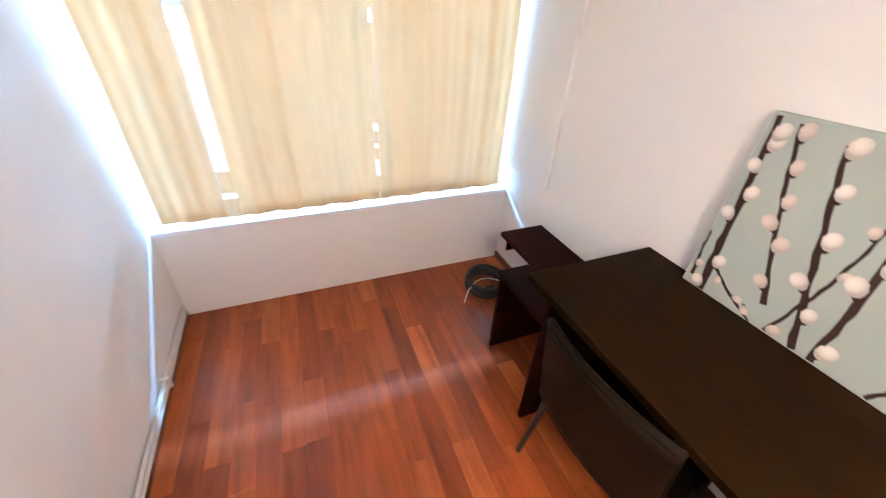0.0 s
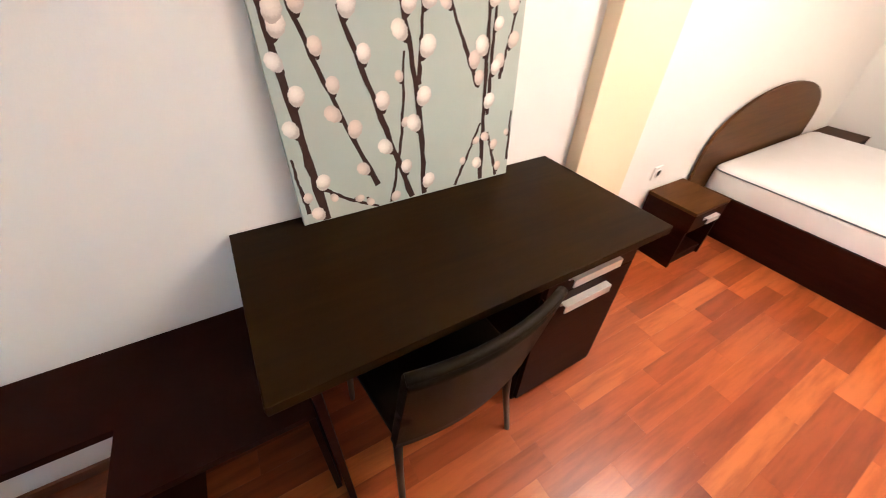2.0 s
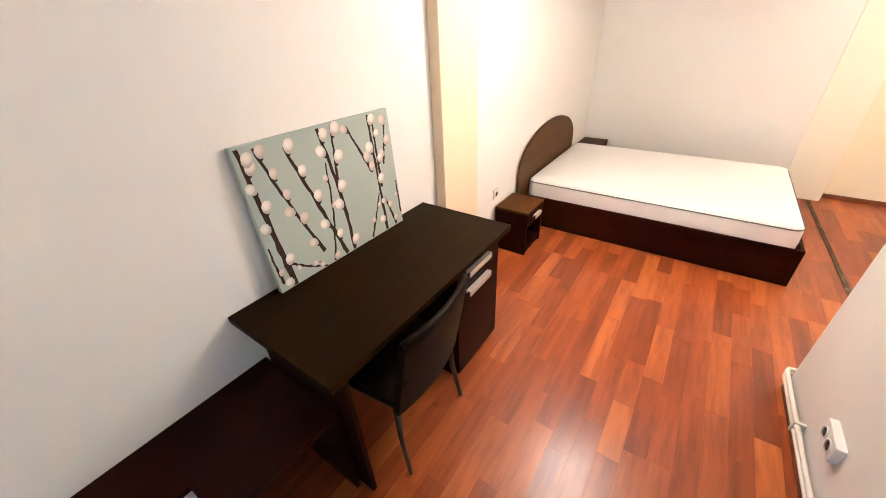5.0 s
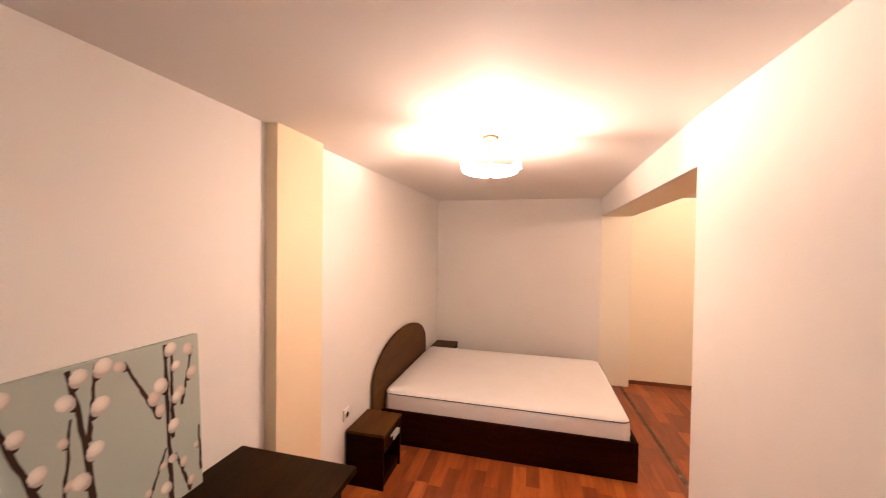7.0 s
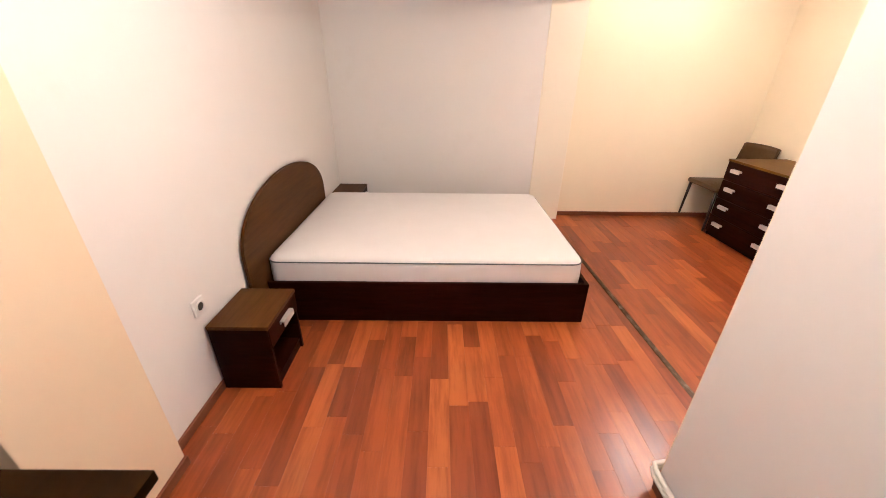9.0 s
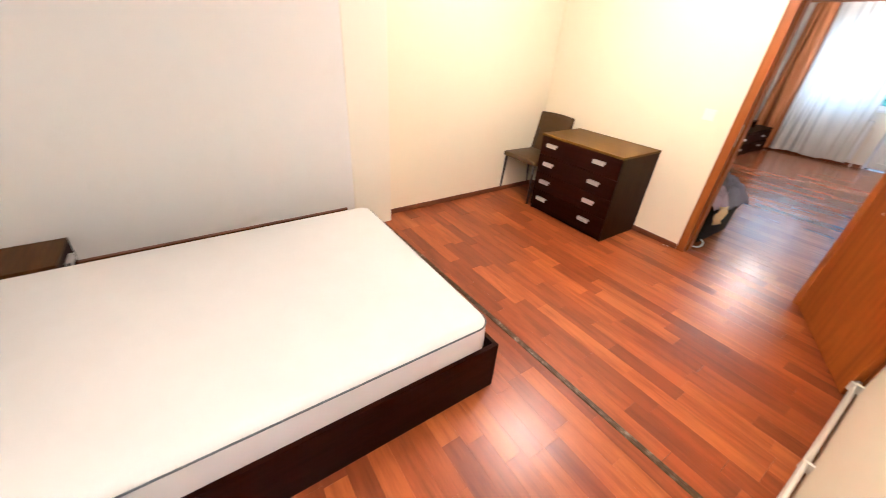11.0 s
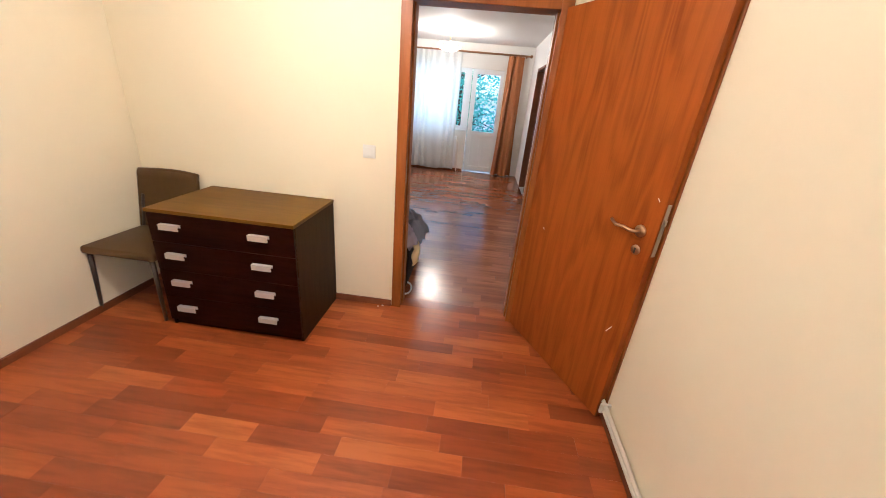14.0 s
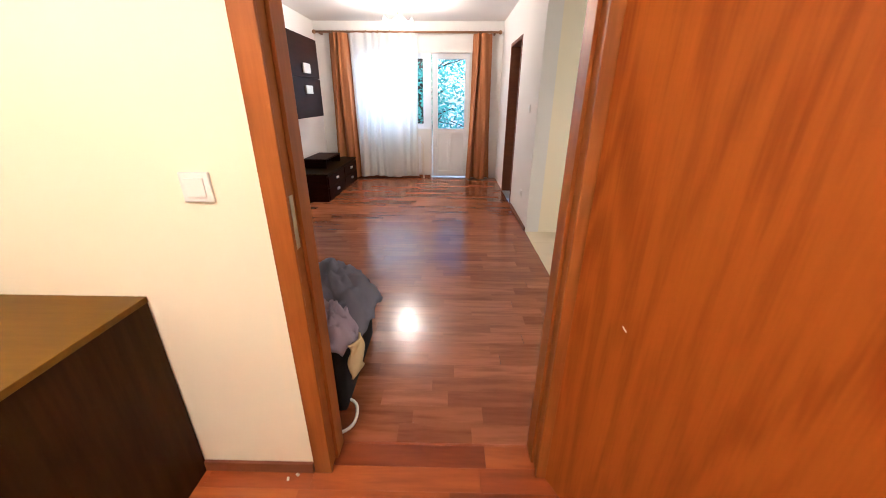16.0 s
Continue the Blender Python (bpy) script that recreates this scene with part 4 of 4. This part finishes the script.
def door_set():
    """The frame and casing of the doorway, and the leaf that stands open into the alcove."""
    fr = tagged(new("door_1"), "reddish brown wooden door frame with an open door", "door", "", "structure")
    s0, s1, h = DOOR_S, DOOR_N, DOOR_H
    for a, b in ((s0 - 0.03, s0 + 0.035), (s1 - 0.035, s1 + 0.03)):
        part("casing", box(DOORX - 0.014, DOORX - 0.001, a, b, 0, h + 0.035, 0.003), FRAMEWOOD, fr)
        part("casing", box(DOORX + WALL + 0.001, DOORX + WALL + 0.014, a, b, 0, h + 0.035, 0.003), FRAMEWOOD, fr)
    part("casing", box(DOORX - 0.014, DOORX - 0.001, s0 + 0.035, s1 - 0.035, h - 0.03, h + 0.035, 0.003), FRAMEWOOD, fr)
    part("casing", box(DOORX + WALL + 0.001, DOORX + WALL + 0.014, s0 + 0.035, s1 - 0.035, h - 0.03, h + 0.035, 0.003), FRAMEWOOD, fr)
    part("jamb", box(DOORX - 0.001, DOORX + WALL + 0.001, s0 + 0.001, s0 + 0.03, 0, h - 0.03, 0.002), FRAMEWOOD, fr)
    jl = part("jamb", box(DOORX - 0.001, DOORX + WALL + 0.001, s1 - 0.03, s1 - 0.001, 0, h - 0.03, 0.002), FRAMEWOOD, fr)
    part("jamb", box(DOORX - 0.001, DOORX + WALL + 0.001, s0 + 0.001, s1 - 0.001, h - 0.03, h - 0.001, 0.002), FRAMEWOOD, fr)
    part("strike_plate", box(DOORX + 0.012, DOORX + 0.034, s1 - 0.0325, s1 - 0.03, 0.93, 1.09, 0.001), STEEL, jl, "worn steel strike plate")
    for z, s in ((0.62, 0.018), (0.74, 0.03), (0.83, 0.014), (1.22, 0.02), (0.40, 0.012)):
        part("chip", box(DOORX + 0.002, DOORX + 0.007, s1 - 0.0312, s1 - 0.0295, z, z + s, 0.0004), RODWOOD, jl, "pale chipped edge")
    for y in (s0 + 0.03, s1 - 0.042):
        part("door_stop", box(DOORX + 0.05, DOORX + WALL - 0.002, y, y + 0.012, 0, h - 0.03, 0.002), FRAMEWOOD, fr)

    ang = math.degrees(math.atan2(-0.405, -0.79))
    leaf = thing("door_leaf", "orange brown wooden door leaf standing open with scuffs", "door", at=(DOORX - 0.020, 3.226, 0.008), turn=ang)
    L, T, Hh = 0.878, 0.040, 1.95
    part("panel", box(0, L, 0, T, 0, Hh, 0.003), DOORWOOD, leaf)
    part("rebate_lip", box(0.012, L + 0.012, -0.001 + T, T + 0.012, 0.0, Hh + 0.012, 0.003), FRAMEWOOD, leaf)
    lock = part("lock_plate", box(L - 0.001, L + 0.003, 0.010, 0.030, 0.92, 1.15, 0.001), STEEL, leaf, "steel lock plate")
    part("latch", box(L + 0.002, L + 0.010, 0.014, 0.026, 1.06, 1.085, 0.002), STEEL, lock)
    x = L - 0.075
    for side, f in ((-1, 0.0), (1, T + 0.012)):
        bm = lathe([(0.0, 0.012), (0.018, 0.012), (0.026, 0.007), (0.027, 0.0)], 24)
        bm.transform(pose(x, f, 1.012, 90 if side < 0 else -90, 0, 0))
        rose = part("rosette", bm, BRASS, leaf, "worn brass rosette", True)
        y1 = f + side * 0.05
        pts = [(x, f, 1.012), (x, f + side * 0.035, 1.012), (x - 0.012, y1, 1.013), (x - 0.05, y1, 1.017), (x - 0.09, y1 + side * 0.002, 1.013), (x - 0.128, y1 - side * 0.006, 1.027)]
        part("door_handle", tube(pts, 0.0085, 10, None, False, 0.0065), BRASS, rose, "curved worn brass lever", True)
        bm = lathe([(0.0, 0.006), (0.016, 0.006), (0.022, 0.003), (0.023, 0.0)], 24)
        bm.transform(pose(x + 0.004, f, 0.925, 90 if side < 0 else -90, 0, 0))
        key = part("key_rosette", bm, BRASS, leaf, "worn brass keyhole rosette", True)
        part("keyhole", box(x, x + 0.008, f + side * 0.0065 - 0.0005, f + side * 0.0065 + 0.0005, 0.911, 0.935), HOLE, key)
    for px, pz, ln, tilt in ((0.17, 0.79, 0.016, 40), (0.80, 0.50, 0.05, -60), (0.84, 1.16, 0.018, 50)):
        bm = box(-ln / 2, ln / 2, -0.0008, 0.0004, -0.0016, 0.0016)
        bm.transform(pose(px, 0, pz, 0, tilt, 0))
        part("scuff", bm, PLASTIC, leaf, "pale chipped scuff")
    for hz in (0.22, 1.0, 1.72):
        part("hinge", tube([(-0.004, T + 0.006, hz), (-0.004, T + 0.006, hz + 0.08)], 0.007, 8), STEEL, leaf, "steel hinge barrel", True)
    return leaf


door_set()


# ---- living room ----
def clothes_bag():
    b = thing("clothes_basket", "black fabric hamper heaped with grey and lilac clothes", "laundry", at=(4.97, 4.18, 0))
    bm = box(-0.26, 0.34, -0.13, 0.20, 0.0, 0.40, 0.03)
    for v in bm.verts:
        v.co.y += 0.03 * (v.co.z - 0.2) * (1 if v.co.y > 0 else -1)
    part("hamper_body", bm, BLACKCLOTH, b, "black fabric hamper", True)

    def heap(sx, sy, h, cx, cy, z, seed):
        def fn(u, v):
            a, r = 2 * math.pi * u, v
            q = Vector((math.cos(a) * r * 1.6, math.sin(a) * r * 1.6, seed))
            ruffle = 0.5 * noise.noise(q * 1.7) + 0.4 * noise.noise(q * 4.1) + 0.16 * noise.noise(q * 9.0)
            fall = h * (1 - r ** 2.6) - 0.05 * max(0, r - 0.72) / 0.28
            edge = 1 + 0.26 * noise.noise((math.cos(a) * 2.2, math.sin(a) * 2.2, seed + 5))
            return (cx + sx * r * edge * math.cos(a), cy + sy * r * edge * math.sin(a), z + fall + 0.11 * ruffle + 0.022 * math.sin(7 * a + 3 * seed) * r)
        bm = sheet(fn, 64, 18)
        bmesh.ops.remove_doubles(bm, verts=bm.verts[:], dist=0.0005)
        bmesh.ops.recalc_face_normals(bm, faces=bm.faces[:])
        return bm

    for bm, m, lab in ((heap(0.33, 0.24, 0.14, 0.05, 0.01, 0.415, 1.0), GREYCLOTH, "slate grey garment"), (heap(0.15, 0.13, 0.10, -0.19, -0.05, 0.415, 3.0), LILAC, "lilac grey garment")):
        ob = part("garment", bm, m, b, lab, True)
        so = ob.modifiers.new("thickness", "SOLIDIFY")
        so.thickness = 0.006
        ob.modifiers["thickness"].offset = 0

    def sleeve(u, v):
        return (-0.285 + 0.095 * u + 0.012 * math.sin(6 * v), -0.165 - 0.03 * u - 0.012 * math.sin(math.pi * u) - 0.008 * math.sin(9 * v + 4 * u), 0.40 - 0.17 * v)
    ob = part("sleeve", sheet(sleeve, 8, 14), CREAMCLOTH, b, "cream sleeve hanging out", True)
    so = ob.modifiers.new("thickness", "SOLIDIFY")
    so.thickness = 0.008
    return b


clothes_bag()
hoop = thing("cable_loop", "white cable loop on the floor by the doorway", "cable", at=(4.68, 4.07, 0))
pts = [(0.085 * math.cos(2 * math.pi * k / 24) + 0.004 * math.sin(k), 0.062 * math.sin(2 * math.pi * k / 24), 0.009 + 0.03 * (1 + math.sin(2 * math.pi * k / 24 + 1)) * 0.5) for k in range(24)]
part("loop", tube(pts, 0.007, 8, None, True), PLASTIC, hoop, "", True)


def tv_bench():
    t = thing("tv_bench", "low dark wenge media bench with drawers", "media bench", at=(8.31, 5.25, 0))
    w, d, h = 1.62, 0.56, 0.385
    part("body", box(0, w, 0.018, d, 0.0, h - 0.02, 0.002), WENGE, t)
    part("top", box(-0.005, w + 0.005, 0.0, d, h - 0.02, h, 0.002), WENGE_TOP, t)
    for k in range(2):
        for j in range(2):
            x0 = 0.02 + k * (w / 2 - 0.01)
            z0 = 0.03 + j * 0.165
            dr = part("drawer", box(x0, x0 + w / 2 - 0.03, 0.0, 0.017, z0, z0 + 0.148, 0.0015), WENGE, t)
            part("knob", box(x0 + 0.33, x0 + 0.42, -0.022, 0.0, z0 + 0.065, z0 + 0.095, 0.004), ALU, dr, "pale square grip")
    return t


for x, y, turn in ((4.395, 4.203, 20), (4.412, 4.172, 70)):
    crumb = thing("plaster_crumb", "small pale plaster crumb on the floor by the doorway", "debris", "crumbs", at=(x, y, 0.0), turn=turn)
    part("crumb", prism([(-0.008, -0.004), (0.006, -0.005), (0.009, 0.003), (-0.004, 0.005)], 0.0, 0.005, 0.001), PLASTIC, crumb)


tv_bench()
riser = thing("media_shelf", "black low riser shelf on the media bench", "shelf", at=(8.75, 5.40, 0.385))
part("shelf_top", box(0, 0.72, 0, 0.34, 0.11, 0.13, 0.002), WENGE, riser)
for x in (0.0, 0.70):
    part("shelf_side", box(x, x + 0.02, 0.005, 0.335, 0, 0.11, 0.001), WENGE, riser)
part("shelf_back", box(0.02, 0.70, 0.31, 0.33, 0, 0.11), WENGE, riser)

cab = thing("wall_cabinet", "dark wenge hanging wall cabinet with pale grips", "cabinet", at=(7.97, 5.50, 1.09))
part("body", box(0, 1.22, 0.02, 0.32, 0, 0.99, 0.002), WENGE, cab)
for k in range(2):
    dr = part("cabinet_door", box(0.003, 1.217, 0.0, 0.018, 0.003 + k * 0.495, 0.49 + k * 0.495, 0.0015), WENGE, cab)
    part("grip", box(0.60, 0.84, -0.02, 0.0, 0.30 if k == 0 else 0.545, 0.40 if k == 0 else 0.665, 0.004), ALU, dr, "pale rectangular grip")

door = tagged(new("door_2"), "white plastic balcony door with glass and lower panels", "door", "", "structure")
door.location = (LIV_E + 0.05, 3.29, 0)
for a, b, c, d in ((0.0, 0.07, 0.015, 2.03), (0.53, 0.622, 0.015, 2.03), (0.07, 0.53, 1.94, 2.03), (0.07, 0.53, 0.015, 0.12), (0.07, 0.53, 0.76, 0.85), (0.29, 0.345, 0.12, 0.76)):
    part("door_frame", box(0.0, 0.07, a, b, c, d, 0.006), UPVC, door)
for a, b in ((0.07, 0.29), (0.345, 0.53)):
    part("door_panel", box(0.035, 0.05, a, b, 0.12, 0.76, 0.004), UPVC, door)
p = part("pane", box(0.03, 0.038, 0.07, 0.53, 0.85, 1.94), GLASS, door)
p.visible_shadow = False
part("door_handle", box(-0.05, 0.0, 0.60, 0.625, 0.98, 1.10, 0.006), UPVC, door, "white lever handle")

win = tagged(new("window_2"), "white plastic window behind sheer curtain", "window", "", "structure")
win.location = (LIV_E + 0.05, 3.93, 0)
for a, b, c, d in ((0.0, 0.14, 0.0, 2.03), (1.09, 1.16, 0.86, 2.03), (0.14, 1.09, 1.95, 2.03), (0.14, 1.09, 0.86, 0.93), (0.56, 0.63, 0.93, 1.95)):
    part("window_frame", box(0.0, 0.07, a, b, c, d, 0.006), UPVC, win)
for a, b in ((0.14, 0.56), (0.63, 1.09)):
    p = part("pane", box(0.03, 0.038, a, b, 0.93, 1.95), GLASS, win)
    p.visible_shadow = False
part("window_sill", box(-0.07, 0.0, 0.0, 1.16, 0.84, 0.862, 0.004), UPVC, win)

rad = thing("radiator", "white panel radiator under the living room window", "radiator", at=(LIV_E - 0.10, 4.11, 0.10))
for k in range(9):
    part("radiator_section", box(0.0, 0.08, k * 0.1, k * 0.1 + 0.085, 0.0, 0.62, 0.012), UPVC, rad)
part("radiator_pipe", tube([(0.04, -0.04, -0.1), (0.04, -0.04, 0.5), (0.04, 0.02, 0.55)], 0.012, 8), PIPE, rad)

rod = thing("curtain_rod", "wooden curtain rod across the living room window", "curtain rod", at=(LIV_E - 0.13, 0, 2.30))
part("rod", tube([(0, 2.84, 0), (0, 5.76, 0)], 0.017, 12), RODWOOD, rod, "", True)
for y in (2.92, 5.68):
    part("bracket", box(-0.01, 0.128, y - 0.012, y + 0.012, -0.03, 0.0, 0.003), RODWOOD, rod)
for y in (2.835, 5.765):
    bm = bmesh.new()
    bmesh.ops.create_uvsphere(bm, u_segments=16, v_segments=10, radius=0.03, matrix=Matrix.Translation((0, y, 0)))
    part("finial", bm, RODWOOD, rod, "", True)


def hanging(name, label, y0, y1, z0, freq, depth, material, gather=0.0, x=LIV_E - 0.16):
    c = thing(name, label, "curtain", "living room curtains", at=(x, 0, 0))
    mid = (y0 + y1) / 2

    def fold(u, v):
        y = y0 + (y1 - y0) * u
        y = mid + (y - mid) * (1 - gather * v)
        return (depth * math.sin(freq * u + 1.3 * math.sin(7 * u + 1.5 * v) + 0.8 * math.sin(13 * u + y0)) * (1 - 0.3 * v), y + 0.01 * math.sin(5 * v + 9 * u), z0 + (2.28 - z0) * v + 0.012 * math.sin(11 * u) * (1 - v))

    part("cloth", sheet(fold, 120, 14), material, c, "", True)
    for k in range(6):
        y = mid + (y1 - y0) * (1 - gather) * (k / 5 - 0.5) * 0.92
        ring = tube([(0.03 + 0.024 * math.cos(a), y, 2.295 + 0.024 * math.sin(a)) for a in [2 * math.pi * s / 14 for s in range(14)]], 0.004, 6, None, True)
        part("curtain_ring", ring, RODWOOD, c)
    return c


hanging("drape", "copper brown satin drape bunched beside the sheer", 5.15, 5.62, 0.02, 14, 0.075, DRAPE_BROWN, 0.38)
hanging("drape", "copper brown satin drape bunched beside the balcony door", 2.90, 3.31, 0.02, 13, 0.075, DRAPE_BROWN, 0.32)
hanging("sheer_curtain", "white sheer curtain over the living room window", 4.14, 5.18, 0.05, 46, 0.026, SHEER, 0.0, LIV_E - 0.19)

fr = tagged(new("door_3"), "dark wooden frame of the open side doorway", "door", "", "structure")
for a, b, c, d in ((8.3, 8.34, 0, 2.0), (9.11, 9.15, 0, 2.0), (8.3, 9.15, 2.0, 2.04)):
    part("jamb", box(a, b, LIV_S - 0.145, LIV_S + 0.008, c, d, 0.003), BASEWOOD, fr)
for x, z in ((7.55, 1.25), (7.6, 0.33)):
    pl = thing("wall_plate", "small white switch plate on the living room wall", "switch", at=(x, LIV_S, z))
    part("plate", box(-0.04, 0.04, 0, 0.011, -0.04, 0.04, 0.004), PLASTIC, pl)
    part("rocker", box(-0.024, 0.024, 0.011, 0.015, -0.024, 0.024, 0.002), PLASTIC, pl)


# ---- outside ----
def tree(at, height, crown, seed):
    t = thing("tree", "leafy green tree outside the balcony", "tree", "garden trees", at)
    rnd = random.Random(seed)
    bm = tube([(0, 0, 0), (0.05, 0.03, height * 0.3), (-0.04, 0.08, height * 0.6), (0.05, 0.0, height * 0.95)], 0.16, 10, None, False, 0.05)
    tips = []
    for k in range(14):
        a, z = rnd.uniform(0, 6.28), height * rnd.uniform(0.25, 0.85)
        r = crown * rnd.uniform(0.6, 1.0)
        tip = (r * math.cos(a), r * math.sin(a), z + r * rnd.uniform(0.1, 0.5))
        tube([(0, 0, z), (tip[0] * 0.5, tip[1] * 0.5, z + 0.2 * r), tip], 0.03, 6, bm, False, 0.008)
        tips.append(tip)
    part("trunk", bm, BARK, t, "", True)
    verts, faces = [], []
    for k in range(3000):
        tip = rnd.choice(tips)
        s = rnd.uniform(0.1, 1.1)
        c = Vector((tip[0] * s + rnd.gauss(0, 0.35), tip[1] * s + rnd.gauss(0, 0.35), tip[2] + rnd.gauss(0, 0.4)))
        d = Vector((rnd.gauss(0, 1), rnd.gauss(0, 1), rnd.gauss(0, 0.6))).normalized()
        e = d.orthogonal().normalized()
        n = rnd.uniform(0.035, 0.075)
        i = len(verts)
        verts += [c - d * n, c + e * n * 0.5, c + d * n, c - e * n * 0.5]
        faces.append((i, i + 1, i + 2, i + 3))
    me = bpy.data.meshes.new("crown")
    me.from_pydata([tuple(v) for v in verts], [], faces)
    me.materials.append(LEAF)
    ob = new("crown", me)
    ob.parent = t
    return t


for k, (x, y, h, r) in enumerate(((13.4, 4.3, 4.6, 1.5), (14.6, 2.2, 5.0, 1.8), (15.6, 5.8, 5.4, 1.9))):
    tree((x, y, -1.2), h, r, 20 + k)


# ---- floor pieces ----
PLANK_W = 0.097
plank_meshes = {}


def plank_mesh(length, width, material):
    key = (round(length, 2), round(width, 3), material.name)
    if key not in plank_meshes:
        L, W, c, h = key[0], key[1], 0.0006, 0.008
        v = [(-W / 2, -L / 2, -h), (W / 2, -L / 2, -h), (W / 2, L / 2, -h), (-W / 2, L / 2, -h)]
        v += [(x, y, -c) for x, y, z in v[:4]]
        v += [(x - math.copysign(c, x), y - math.copysign(c, y), 0) for x, y, z in v[:4]]
        f = [(8, 9, 10, 11)]
        for a in (0, 4):
            for k in range(4):
                f.append((a + k, a + (k + 1) % 4, a + 4 + (k + 1) % 4, a + 4 + k))
        me = bpy.data.meshes.new("plank")
        me.from_pydata(v, [], f)
        me.materials.append(material)
        plank_meshes[key] = me
    return plank_meshes[key]


def lay_planks(x0, x1, y0, y1, seed, near, parent, material=LAMINATE):
    """Strips running along y; those for which near(x, y) holds are single parts, the others one joined part."""
    rnd = random.Random(seed)
    rest_v, rest_f = [], []
    count = 0
    x = x0
    while x < x1 - 0.01:
        w = min(PLANK_W, x1 - x)
        y = y0
        first = True
        while y < y1 - 0.02:
            length = rnd.choice((0.32, 0.40, 0.48, 0.56, 0.64))
            if first:
                length *= rnd.choice((0.35, 0.6, 0.85))
                first = False
            if y1 - (y + length) < 0.08:
                length = y1 - y
            me = plank_mesh(length - 0.0003, w - 0.0003, material)
            px, py = x + w / 2, y + length / 2
            if near(px, py) and count < 290:
                ob = new("plank", me)
                ob.location = (px, py, 0)
                ob.parent = parent
                count += 1
            else:
                base = len(rest_v)
                rest_v += [(q.co.x + px, q.co.y + py, q.co.z) for q in me.vertices]
                rest_f += [tuple(base + i for i in p.vertices) for p in me.polygons]
            y += length
        x += w
    if rest_v:
        me = bpy.data.meshes.new("plank_field")
        me.from_pydata(rest_v, [], rest_f)
        me.materials.append(material)
        ob = new("plank_field", me)
        ob.parent = parent
        tagged(ob, "", "", "", "stuff")


lay_planks(0.0, 2.42, 0.0, LENGTH, 3, lambda x, y: y < 4.0 and x > 0.5, bpy.data.objects["floor"])
lay_planks(2.42, DOORX + WALL, ALC_S, ALC_N, 5, lambda x, y: y < 5.5, bpy.data.objects["floor"])
lay_planks(DOORX + WALL, LIV_E, LIV_S, LIV_N, 7, lambda x, y: x < 8.0, bpy.data.objects["floor_living"], LAMINATE_LIVING)
TW = 0.33
for i in range(8):
    for j in range(6):
        part("tile", box(DOORX + WALL + i * TW + 0.002, DOORX + WALL + (i + 1) * TW - 0.002, LIV_S - (j + 1) * TW + 0.002, LIV_S - j * TW - 0.002, -0.006, 0.001, 0.001), TILE, bpy.data.objects["floor_kitchen"])
